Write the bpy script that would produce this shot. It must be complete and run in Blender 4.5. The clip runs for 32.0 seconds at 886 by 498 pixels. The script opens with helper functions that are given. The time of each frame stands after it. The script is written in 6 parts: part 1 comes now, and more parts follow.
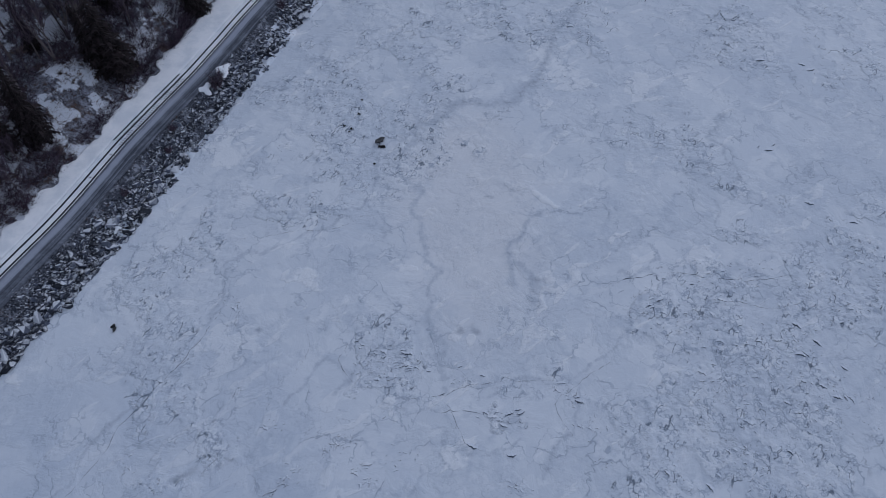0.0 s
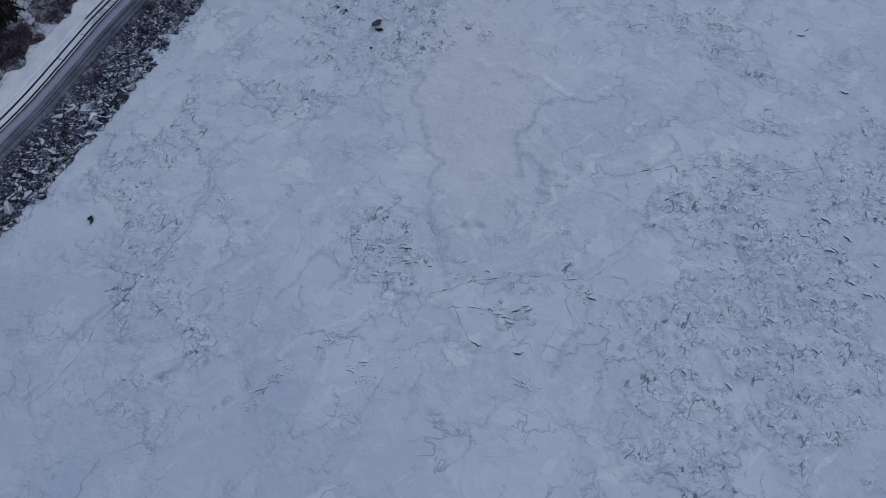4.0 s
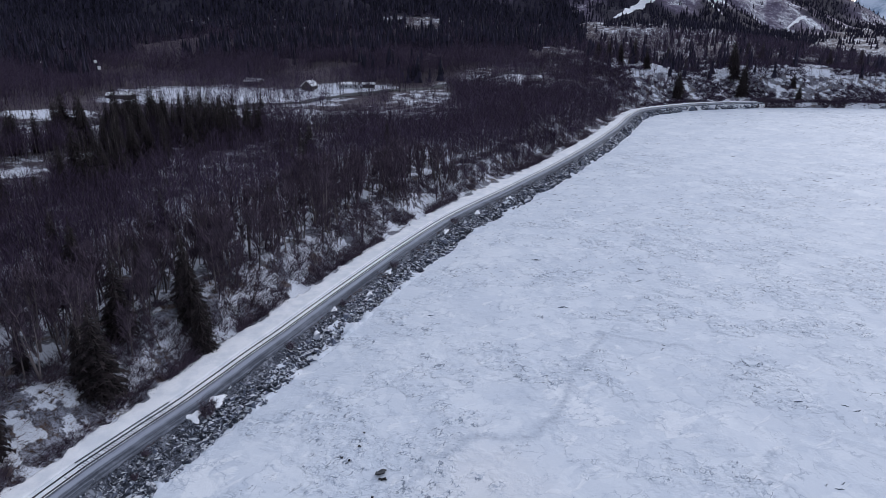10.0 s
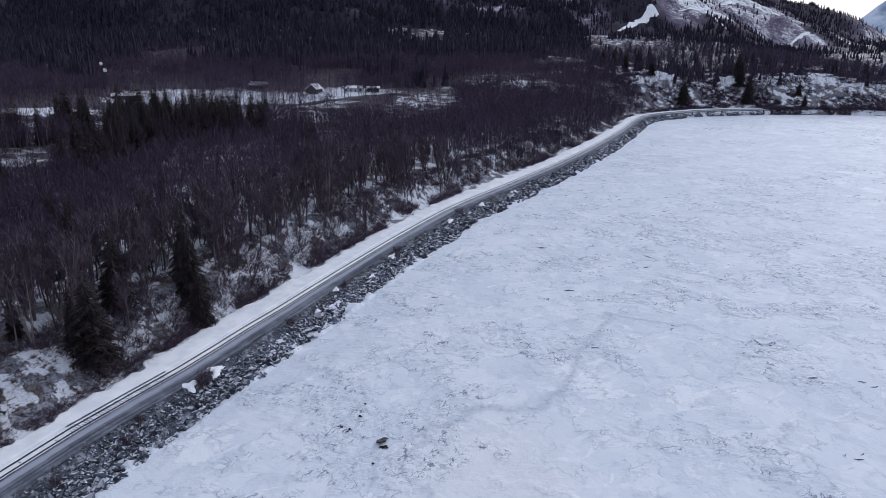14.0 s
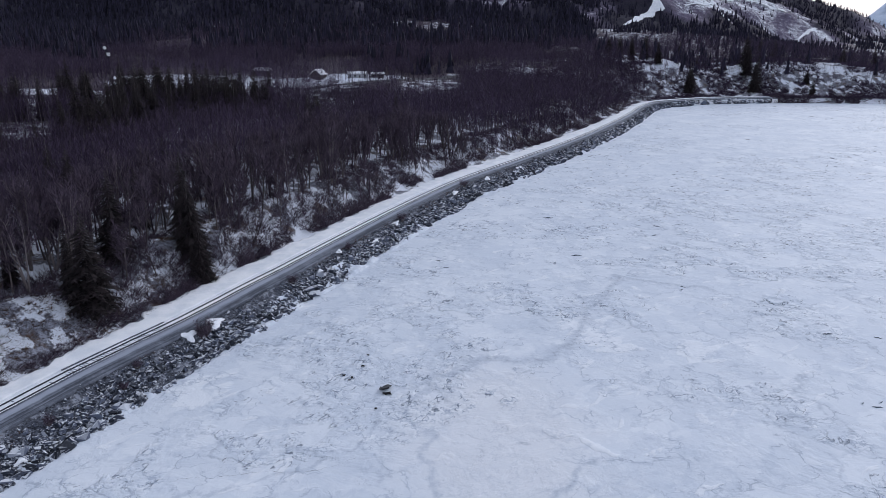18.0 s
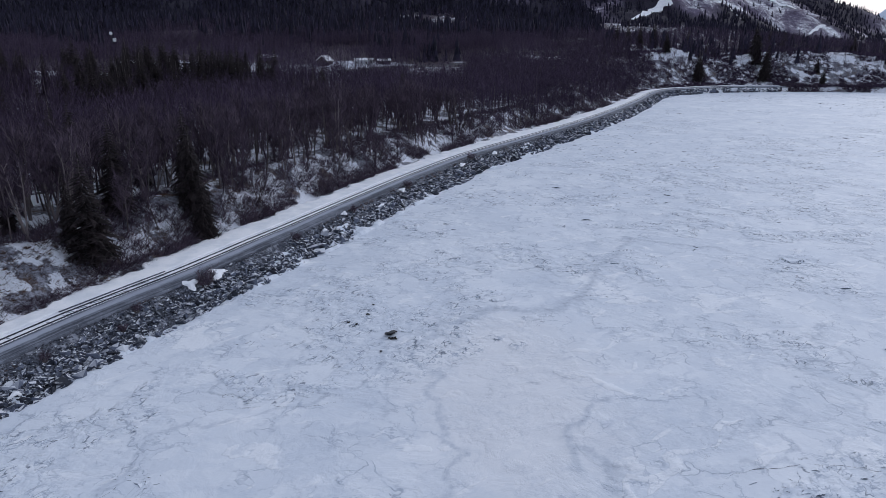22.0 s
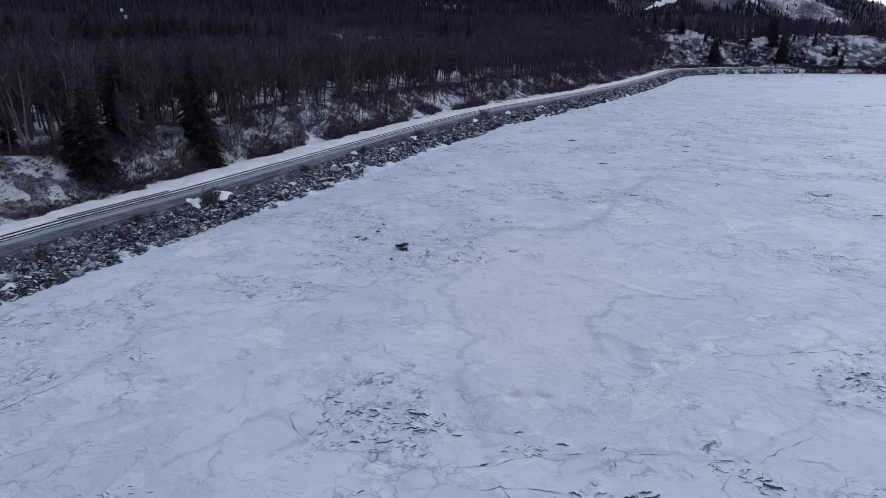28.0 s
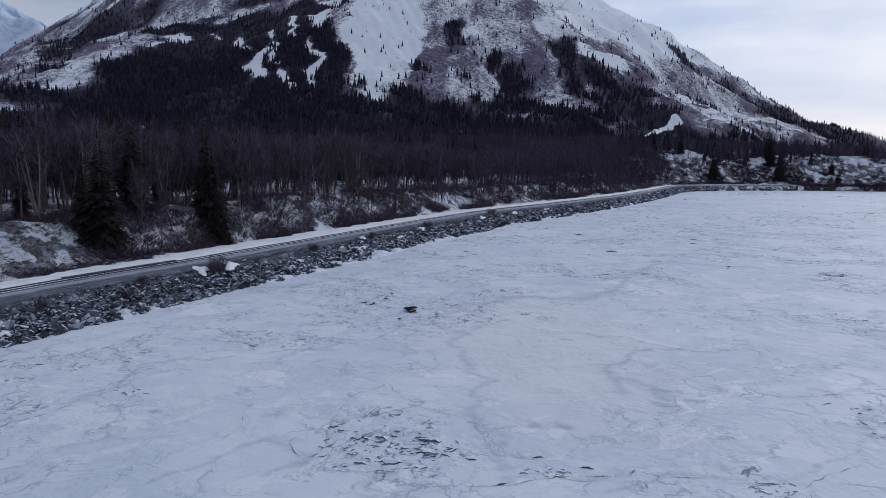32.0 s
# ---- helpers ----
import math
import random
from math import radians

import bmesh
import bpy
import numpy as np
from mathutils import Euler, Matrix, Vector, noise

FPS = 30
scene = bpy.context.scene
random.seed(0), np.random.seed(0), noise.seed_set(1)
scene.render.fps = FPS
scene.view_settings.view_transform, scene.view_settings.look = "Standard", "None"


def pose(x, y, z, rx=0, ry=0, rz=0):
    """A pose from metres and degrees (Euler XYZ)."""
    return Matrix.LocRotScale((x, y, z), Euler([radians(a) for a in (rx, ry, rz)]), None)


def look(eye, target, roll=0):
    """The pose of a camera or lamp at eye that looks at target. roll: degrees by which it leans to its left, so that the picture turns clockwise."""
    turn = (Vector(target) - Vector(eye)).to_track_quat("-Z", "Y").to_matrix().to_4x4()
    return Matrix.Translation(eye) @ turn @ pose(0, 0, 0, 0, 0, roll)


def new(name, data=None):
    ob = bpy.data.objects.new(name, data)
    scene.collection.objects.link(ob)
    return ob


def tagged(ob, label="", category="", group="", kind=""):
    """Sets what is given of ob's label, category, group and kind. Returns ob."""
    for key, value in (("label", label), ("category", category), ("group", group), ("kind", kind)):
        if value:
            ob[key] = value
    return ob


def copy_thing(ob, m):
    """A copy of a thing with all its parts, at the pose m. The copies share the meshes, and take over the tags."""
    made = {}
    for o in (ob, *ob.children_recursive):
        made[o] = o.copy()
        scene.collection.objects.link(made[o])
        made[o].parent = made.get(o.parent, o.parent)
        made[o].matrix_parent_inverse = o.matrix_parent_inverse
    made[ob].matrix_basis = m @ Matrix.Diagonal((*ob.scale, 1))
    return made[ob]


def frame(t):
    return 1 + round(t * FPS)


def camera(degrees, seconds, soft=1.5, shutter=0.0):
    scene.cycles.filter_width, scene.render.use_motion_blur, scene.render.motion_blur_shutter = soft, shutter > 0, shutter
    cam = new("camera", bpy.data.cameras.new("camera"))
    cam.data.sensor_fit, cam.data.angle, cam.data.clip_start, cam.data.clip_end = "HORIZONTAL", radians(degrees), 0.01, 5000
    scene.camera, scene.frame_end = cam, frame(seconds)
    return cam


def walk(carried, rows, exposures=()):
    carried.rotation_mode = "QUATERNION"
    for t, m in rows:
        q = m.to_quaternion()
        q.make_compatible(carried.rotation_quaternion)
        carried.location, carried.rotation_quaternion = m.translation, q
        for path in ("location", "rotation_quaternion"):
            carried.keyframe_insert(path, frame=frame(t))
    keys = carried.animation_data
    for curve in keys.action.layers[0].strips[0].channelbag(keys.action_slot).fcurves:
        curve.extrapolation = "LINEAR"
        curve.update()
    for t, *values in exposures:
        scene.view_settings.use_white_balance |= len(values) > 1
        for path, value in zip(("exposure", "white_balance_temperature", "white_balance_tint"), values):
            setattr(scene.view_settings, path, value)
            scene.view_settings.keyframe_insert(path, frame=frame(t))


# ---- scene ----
# Camera: a slow vertical descent beside a frozen inlet; rows are t, x, y, z, yaw, pitch, roll.
cam = camera(64.9, 32.0, soft=0.85)
PATH = [
    (0, 10.59, -109.71, 108.42, -1.73, -53.24, -0.32),
    (0.5, 10.49, -109.75, 106.92, -1.80, -53.24, -0.23),
    (1, 10.39, -109.78, 105.44, -1.84, -53.26, -0.16),
    (1.5, 10.31, -109.82, 103.98, -1.86, -53.28, -0.10),
    (2, 10.23, -109.85, 102.53, -1.88, -53.26, -0.04),
    (2.5, 10.16, -109.86, 101.11, -1.88, -53.23, -0.00),
    (3, 10.11, -109.85, 99.72, -1.86, -53.24, 0.01),
    (3.5, 10.08, -109.69, 98.49, -1.81, -54.30, 0.00),
    (4, 10.07, -109.58, 97.26, -1.75, -59.25, -0.02),
    (4.5, 10.06, -109.49, 96.05, -1.68, -60.75, -0.03),
    (6.5, 10.15, -108.97, 91.58, -1.32, -60.64, -0.18),
    (7, 10.21, -109.07, 90.40, -1.23, -50.96, -0.18),
    (7.5, 10.28, -109.18, 89.22, -1.15, -36.70, -0.19),
    (8, 10.34, -109.24, 88.05, -1.05, -26.06, -0.21),
    (8.5, 10.43, -109.55, 86.77, -0.97, -19.96, -0.21),
    (9, 10.50, -109.83, 85.46, -0.89, -19.61, -0.17),
    (9.5, 10.56, -110.05, 84.12, -0.84, -19.54, -0.17),
    (10, 10.59, -110.20, 82.77, -0.78, -18.76, -0.15),
    (10.5, 10.59, -110.27, 81.41, -0.73, -17.50, -0.13),
    (11, 10.58, -110.28, 80.05, -0.69, -17.34, -0.11),
    (11.5, 10.55, -110.26, 78.68, -0.65, -17.33, -0.07),
    (12, 10.51, -110.21, 77.30, -0.62, -17.32, -0.04),
    (12.5, 10.48, -110.16, 75.93, -0.59, -17.34, 0.00),
    (13, 10.45, -110.11, 74.55, -0.56, -17.34, 0.03),
    (13.5, 10.42, -110.05, 73.16, -0.52, -17.35, 0.06),
    (14, 10.40, -109.99, 71.79, -0.48, -17.36, 0.07),
    (14.5, 10.38, -109.95, 70.42, -0.44, -17.34, 0.09),
    (16.5, 10.27, -109.81, 64.98, -0.27, -17.33, 0.14),
    (17, 10.23, -109.80, 63.66, -0.23, -17.35, 0.15),
    (17.5, 10.20, -109.78, 62.33, -0.19, -17.36, 0.16),
    (18, 10.17, -109.76, 60.98, -0.14, -17.39, 0.17),
    (18.5, 10.14, -109.75, 59.68, -0.09, -17.39, 0.18),
    (19, 10.11, -109.73, 58.35, -0.04, -17.37, 0.18),
    (19.5, 10.09, -109.70, 57.00, 0.01, -17.33, 0.19),
    (20, 10.06, -109.66, 55.63, 0.08, -17.34, 0.17),
    (20.5, 10.03, -109.60, 54.25, 0.15, -17.31, 0.18),
    (21, 10.00, -109.54, 52.88, 0.22, -17.28, 0.18),
    (21.5, 9.97, -109.47, 51.53, 0.29, -17.30, 0.20),
    (22, 9.93, -109.42, 50.18, 0.37, -17.35, 0.21),
    (22.5, 9.89, -109.37, 48.84, 0.45, -17.36, 0.22),
    (23, 9.87, -109.32, 47.51, 0.53, -17.38, 0.25),
    (23.5, 9.85, -109.29, 46.18, 0.60, -17.36, 0.26),
    (24, 9.83, -109.26, 44.86, 0.68, -17.34, 0.27),
    (24.5, 9.80, -109.22, 43.53, 0.75, -17.36, 0.26),
    (25, 9.76, -109.18, 42.20, 0.82, -17.34, 0.26),
    (25.5, 9.73, -109.15, 40.86, 0.89, -17.37, 0.27),
    (27.5, 9.52, -108.96, 35.60, 1.16, -17.35, 0.28),
    (28, 9.46, -108.93, 34.28, 1.24, -17.41, 0.29),
    (28.5, 9.40, -108.88, 32.99, 1.31, -17.36, 0.27),
    (29, 9.34, -108.84, 31.72, 1.37, -17.36, 0.27),
    (29.5, 9.27, -108.81, 30.46, 1.44, -20.13, 0.28),
    (30, 9.20, -108.79, 29.20, 1.51, -23.63, 0.28),
    (30.5, 9.12, -108.81, 27.92, 1.58, -23.76, 0.32),
    (31, 9.05, -108.82, 26.67, 1.64, -22.03, 0.35),
    (31.5, 8.97, -108.86, 25.40, 1.70, -15.40, 0.42),
    (32, 8.86, -108.93, 24.10, 1.77, -7.27, 0.54),
]


def carried_pose(x, y, z, yaw, pitch, roll):
    return pose(x, y, z, 0, 0, yaw) @ pose(0, 0, 0, 90 + pitch, 0, 0) @ pose(0, 0, 0, 0, 0, roll)


walk(cam, [(r[0], carried_pose(*r[1:])) for r in PATH],
     exposures=[(0, -0.46, 5650, 12), (3.5, -0.48, 5650, 12), (4.0, -0.54, 5600, 12), (4.5, -0.56, 5600, 12), (6.6, -0.58, 5600, 12), (7.4, -0.52, 5650, 12), (8.0, -0.36, 5750, 12), (8.7, 0.16, 6000, 13),
                (14, 0.32, 6050, 13), (20, 0.19, 6000, 12), (25, -0.04, 5850, 12), (29, -0.20, 5700, 12), (30, -0.47, 5600, 12), (31, -0.50, 5600, 12), (32, -0.15, 5850, 12)])

# ---- sky and light ----
SUN_AZ, SUN_EL = radians(38), radians(20)
world = bpy.data.worlds.new("overcast_sky")
scene.world = world
world.use_nodes = True
wn, wl = world.node_tree.nodes, world.node_tree.links
wn.clear()
w_out, w_bg = wn.new("ShaderNodeOutputWorld"), wn.new("ShaderNodeBackground")
sky = wn.new("ShaderNodeTexSky")
sky.sky_type, sky.sun_disc, sky.sun_elevation, sky.sun_rotation = "NISHITA", False, SUN_EL, SUN_AZ
sky_dim = wn.new("ShaderNodeMix")
sky_dim.data_type, sky_dim.blend_type = "RGBA", "MULTIPLY"
sky_dim.inputs["Factor"].default_value = 1.0
sky_dim.inputs["B"].default_value = (0.1, 0.1, 0.1, 1)
w_tc, w_map, w_noise, w_ramp, w_mix = (wn.new("ShaderNodeTexCoord"), wn.new("ShaderNodeMapping"), wn.new("ShaderNodeTexNoise"),
                                       wn.new("ShaderNodeValToRGB"), wn.new("ShaderNodeMix"))
w_map.inputs["Scale"].default_value = (2.0, 2.0, 9.0)
w_noise.inputs["Scale"].default_value, w_noise.inputs["Detail"].default_value = 1.6, 6
w_ramp.color_ramp.elements[0].position, w_ramp.color_ramp.elements[0].color = 0.36, (0.62, 0.70, 0.86, 1)
w_ramp.color_ramp.elements[1].position, w_ramp.color_ramp.elements[1].color = 0.62, (0.92, 0.93, 0.98, 1)
w_mix.data_type = "RGBA"
w_mix.inputs["Factor"].default_value = 0.9
wl.new(w_tc.outputs["Generated"], w_map.inputs["Vector"])
wl.new(w_map.outputs["Vector"], w_noise.inputs["Vector"])
wl.new(w_noise.outputs["Fac"], w_ramp.inputs["Fac"])
wl.new(sky.outputs["Color"], sky_dim.inputs["A"])
wl.new(sky_dim.outputs["Result"], w_mix.inputs["A"])
wl.new(w_ramp.outputs["Color"], w_mix.inputs["B"])
w_dot, w_glow, w_lit = wn.new("ShaderNodeVectorMath"), wn.new("ShaderNodeMapRange"), wn.new("ShaderNodeMix")
w_dot.operation = "DOT_PRODUCT"
w_dot.inputs[1].default_value = (math.sin(SUN_AZ) * math.cos(SUN_EL), math.cos(SUN_AZ) * math.cos(SUN_EL), math.sin(SUN_EL))
w_glow.interpolation_type = "SMOOTHSTEP"
for key, value in (("From Min", 0.35), ("From Max", 1.0), ("To Min", 0.95), ("To Max", 1.38)):
    w_glow.inputs[key].default_value = value
w_lit.data_type, w_lit.blend_type = "RGBA", "MULTIPLY"
w_lit.inputs["Factor"].default_value = 1.0
wl.new(w_tc.outputs["Generated"], w_dot.inputs[0])
wl.new(w_dot.outputs["Value"], w_glow.inputs["Value"])
wl.new(w_mix.outputs["Result"], w_lit.inputs["A"])
wl.new(w_glow.outputs["Result"], w_lit.inputs["B"])
wl.new(w_lit.outputs["Result"], w_bg.inputs["Color"])
w_bg.inputs["Strength"].default_value = 0.66
wl.new(w_bg.outputs["Background"], w_out.inputs["Surface"])

sun = new("sun", bpy.data.lights.new("sun", "SUN"))
sun.data.energy, sun.data.angle, sun.data.color = 0.9, radians(18), (1.0, 0.96, 0.92)
sun.matrix_world = look((math.sin(SUN_AZ) * 100, math.cos(SUN_AZ) * 100, math.tan(SUN_EL) * 100), (0, 0, 0))


# ---- materials ----
class Nodes:
    """Short hand for building one node material."""

    def __init__(self, name, roughness=0.8):
        self.m = bpy.data.materials.new(name)
        self.m.use_nodes = True
        self.t = self.m.node_tree
        self.b = self.t.nodes["Principled BSDF"]
        self.b.inputs["Roughness"].default_value = roughness
        self.b.inputs["Specular IOR Level"].default_value = 0.25
        self.pos = self.t.nodes.new("ShaderNodeTexCoord").outputs["Object"]

    def put(self, src, socket):
        if isinstance(src, (int, float)):
            socket.default_value = src
        elif isinstance(src, tuple):
            socket.default_value = (*src, 1.0) if len(src) == 3 else src
        else:
            self.t.links.new(src, socket)

    def scaled(self, sx, sy, sz, rz=0.0, vec=None):
        n = self.t.nodes.new("ShaderNodeMapping")
        n.inputs["Scale"].default_value, n.inputs["Rotation"].default_value = (sx, sy, sz), (0, 0, radians(rz))
        self.put(vec or self.pos, n.inputs["Vector"])
        return n.outputs["Vector"]

    def noise(self, scale, detail=4.0, rough=0.55, vec=None, out="Fac", warp=0.0):
        n = self.t.nodes.new("ShaderNodeTexNoise")
        n.inputs["Scale"].default_value, n.inputs["Detail"].default_value = scale, detail
        n.inputs["Roughness"].default_value, n.inputs["Distortion"].default_value = rough, warp
        self.put(vec or self.pos, n.inputs["Vector"])
        return n.outputs[out]

    def voronoi(self, scale, vec=None, feature="F1", out="Distance", rnd=1.0):
        n = self.t.nodes.new("ShaderNodeTexVoronoi")
        n.feature = feature
        n.inputs["Scale"].default_value, n.inputs["Randomness"].default_value = scale, rnd
        self.put(vec or self.pos, n.inputs["Vector"])
        return n.outputs[out]

    def warped(self, vec, amount, scale):
        c = self.noise(scale, 3.0, vec=vec, out="Color")
        a = self.t.nodes.new("ShaderNodeVectorMath")
        a.operation = "MULTIPLY_ADD"
        self.put(c, a.inputs[0])
        a.inputs[1].default_value = (amount, amount, amount)
        self.put(vec or self.pos, a.inputs[2])
        return a.outputs[0]

    def ramp(self, src, lo, hi, a=0.0, b=1.0, smooth=True):
        n = self.t.nodes.new("ShaderNodeMapRange")
        n.interpolation_type = "SMOOTHSTEP" if smooth else "LINEAR"
        for k, v in (("From Min", lo), ("From Max", hi), ("To Min", a), ("To Max", b)):
            n.inputs[k].default_value = v
        self.put(src, n.inputs["Value"])
        return n.outputs["Result"]

    def math(self, op, a, b=0.0):
        n = self.t.nodes.new("ShaderNodeMath")
        n.operation = op
        self.put(a, n.inputs[0])
        self.put(b, n.inputs[1])
        return n.outputs[0]

    def mix(self, fac, a, b, kind="MIX"):
        n = self.t.nodes.new("ShaderNodeMix")
        n.data_type, n.blend_type = "RGBA", kind
        self.put(fac, n.inputs["Factor"])
        self.put(a, n.inputs["A"])
        self.put(b, n.inputs["B"])
        return n.outputs["Result"]

    def up(self):
        g = self.t.nodes.new("ShaderNodeNewGeometry")
        s = self.t.nodes.new("ShaderNodeSeparateXYZ")
        self.put(g.outputs["Normal"], s.inputs[0])
        return s.outputs["Z"]

    def island(self):
        return self.t.nodes.new("ShaderNodeNewGeometry").outputs["Random Per Island"]

    def rnd(self):
        return self.t.nodes.new("ShaderNodeObjectInfo").outputs["Random"]

    def done(self, color, bump=None, strength=0.5, distance=0.1, roughness=None):
        self.put(color, self.b.inputs["Base Color"])
        if roughness is not None:
            self.put(roughness, self.b.inputs["Roughness"])
        if bump is not None:
            n = self.t.nodes.new("ShaderNodeBump")
            n.inputs["Strength"].default_value, n.inputs["Distance"].default_value = strength, distance
            self.put(bump, n.inputs["Height"])
            self.put(n.outputs["Normal"], self.b.inputs["Normal"])
        return self.m


def make_sea_ice():
    k = Nodes("snowy_sea_ice", 0.7)

    def field(name):
        n = k.t.nodes.new("ShaderNodeAttribute")
        n.attribute_name = name
        return n.outputs["Fac"]

    def contour(src, level, width):
        return k.ramp(k.math("ABSOLUTE", k.math("SUBTRACT", src, level)), 0.0, width, 1.0, 0.0)

    def times(*parts):
        out = parts[0]
        for p in parts[1:]:
            out = k.math("MULTIPLY", out, p)
        return out

    rub, silt_f = field("rubble"), field("silt")
    mid = k.noise(0.075, 5, 0.55, warp=0.8)
    mid2 = k.noise(0.16, 5, 0.6, vec=k.scaled(1, 1, 1, 35), warp=1.0)
    grain = k.noise(1.3, 6, 0.65)
    small = k.noise(0.5, 5, 0.6)
    broad = k.noise(0.022, 3, 0.5, vec=k.scaled(1, 1, 1, 70))
    calm = k.ramp(silt_f, 0.35, 0.7, 1.0, 0.25)
    # old floes of two sizes frozen together, each with its own tone
    at_a = k.warped(k.warped(None, 14.0, 0.10), 4.0, 0.45)
    at_b = k.warped(k.warped(None, 6.0, 0.22), 1.8, 0.9)
    tone_a, edge_a = k.voronoi(0.085, at_a, out="Color"), k.voronoi(0.085, at_a, "DISTANCE_TO_EDGE")
    tone_b, edge_b = k.voronoi(0.23, at_b, out="Color"), k.voronoi(0.23, at_b, "DISTANCE_TO_EDGE")
    zone = k.math("ADD", k.noise(0.06, 7, 0.62, vec=k.scaled(1, 1, 1, 20), warp=0.3), k.math("MULTIPLY", rub, 0.16))
    rough_zone = k.ramp(zone, 0.49, 0.545)
    c = k.mix(k.ramp(k.math("ADD", k.math("MULTIPLY", mid, 0.6), k.math("MULTIPLY", broad, 0.4)), 0.38, 0.62), (0.615, 0.665, 0.745), (0.70, 0.74, 0.80))
    c = k.mix(times(k.ramp(tone_a, 0.45, 0.62), calm, 0.26), c, (0.765, 0.80, 0.855))
    c = k.mix(times(k.ramp(tone_a, 0.50, 0.32), calm, 0.24), c, (0.545, 0.60, 0.69))
    c = k.mix(times(k.ramp(tone_b, 0.50, 0.66), k.ramp(mid2, 0.42, 0.58), calm, 0.4), c, (0.775, 0.805, 0.855))
    c = k.mix(times(k.ramp(tone_b, 0.48, 0.34), k.ramp(mid, 0.42, 0.58), calm, 0.22), c, (0.52, 0.575, 0.665))
    c = k.mix(k.math("MULTIPLY", rough_zone, k.ramp(small, 0.35, 0.65, 0.10, 0.42)), c, (0.53, 0.585, 0.675))
    drift_noise = k.noise(0.26, 4, 0.55, vec=k.scaled(0.42, 1.0, 1, 0, vec=k.scaled(1, 1, 1, -38)), warp=0.6)
    drift = k.ramp(k.math("ADD", drift_noise, k.math("MULTIPLY", field("drift"), 0.32)), 0.62, 0.68)
    c = k.mix(k.math("MULTIPLY", drift, 0.7), c, (0.80, 0.825, 0.865))
    silt = k.ramp(k.math("ADD", silt_f, k.math("MULTIPLY", k.math("SUBTRACT", small, 0.5), 0.3)), 0.22, 0.72)
    c = k.mix(k.math("MULTIPLY", silt, 0.66), c, k.mix(k.ramp(mid2, 0.35, 0.65), (0.70, 0.708, 0.735), (0.765, 0.77, 0.795)))
    # darker blue-grey tone where this field is high
    c = k.mix(k.math("MULTIPLY", field("thin"), k.ramp(mid, 0.3, 0.7, 0.75, 0.35)), c, (0.485, 0.55, 0.66))
    # wet seams round the floes: a soft grey margin and a thin dark line
    seam_a = times(k.ramp(edge_a, 0.0, 0.10, 1.0, 0.0), k.ramp(mid2, 0.44, 0.60, 0.0, 0.45), calm)
    c = k.mix(seam_a, c, (0.47, 0.53, 0.625))
    line_a = times(k.ramp(edge_a, 0.003, 0.022, 1.0, 0.0), k.ramp(k.noise(0.09, 4, 0.6), 0.50, 0.61, 0.0, 0.75), calm)
    c = k.mix(line_a, c, (0.36, 0.41, 0.50))
    line_b = times(k.ramp(edge_b, 0.006, 0.045, 1.0, 0.0), k.ramp(k.noise(0.11, 4, 0.6, vec=k.scaled(1, 1, 1, 50)), 0.50, 0.63, 0.0, 0.75), calm)
    c = k.mix(line_b, c, (0.40, 0.455, 0.55))
    hair = k.noise(0.045, 8, 0.62, warp=0.8)
    c = k.mix(times(contour(hair, 0.5, 0.0028), k.ramp(k.noise(0.13, 4), 0.53, 0.63, 0.0, 0.6)), c, (0.24, 0.28, 0.35))
    lead_n = k.math("ADD", field("lead"), k.math("MULTIPLY", k.math("SUBTRACT", k.noise(0.9, 6, 0.7), 0.5), 1.7))
    c = k.mix(k.ramp(lead_n, 0.30, 1.0, 0.0, 0.66), c, (0.43, 0.48, 0.565))
    c = k.mix(k.ramp(lead_n, 0.95, 1.12, 0.0, 0.5), c, (0.27, 0.31, 0.385))
    wet = k.ramp(k.math("ADD", field("wet"), k.math("MULTIPLY", k.math("SUBTRACT", small, 0.5), 1.2)), 0.25, 1.1, 0.0, 0.7)
    c = k.mix(wet, c, (0.27, 0.31, 0.385))
    # crinkled crust, its shaded creases and lit crests painted; dark gaps where plates stand up
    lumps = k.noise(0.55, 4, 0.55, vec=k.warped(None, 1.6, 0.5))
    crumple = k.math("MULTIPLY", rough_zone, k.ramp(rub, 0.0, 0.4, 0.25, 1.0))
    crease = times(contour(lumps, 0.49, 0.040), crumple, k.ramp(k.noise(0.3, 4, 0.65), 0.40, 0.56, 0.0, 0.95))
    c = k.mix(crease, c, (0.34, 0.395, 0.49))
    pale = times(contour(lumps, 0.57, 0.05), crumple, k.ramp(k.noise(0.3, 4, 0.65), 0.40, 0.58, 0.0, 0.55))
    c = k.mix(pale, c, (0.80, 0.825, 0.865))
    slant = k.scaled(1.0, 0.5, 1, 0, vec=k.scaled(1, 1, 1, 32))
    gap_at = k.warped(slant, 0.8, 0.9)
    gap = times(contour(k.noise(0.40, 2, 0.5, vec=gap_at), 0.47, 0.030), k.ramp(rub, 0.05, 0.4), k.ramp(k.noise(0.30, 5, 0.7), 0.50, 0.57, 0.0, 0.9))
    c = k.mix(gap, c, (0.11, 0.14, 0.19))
    c = k.mix(k.ramp(grain, 0.30, 0.70, 0.12, 0.0), c, (0.45, 0.50, 0.58))
    rim = k.math("MULTIPLY", k.math("ADD", k.math("MULTIPLY", line_a, 0.18), k.math("MULTIPLY", line_b, 0.14)), calm)
    h = k.math("ADD", k.math("MULTIPLY", grain, 0.05), k.math("ADD", k.math("MULTIPLY", mid2, 0.5), k.math("ADD", k.math("MULTIPLY", drift, 0.14),
               k.math("ADD", rim, k.math("MULTIPLY", k.math("MULTIPLY", rough_zone, lumps), k.ramp(rub, 0.05, 0.5, 0.32, 0.95))))))
    return k.done(c, h, 0.75, 0.5)


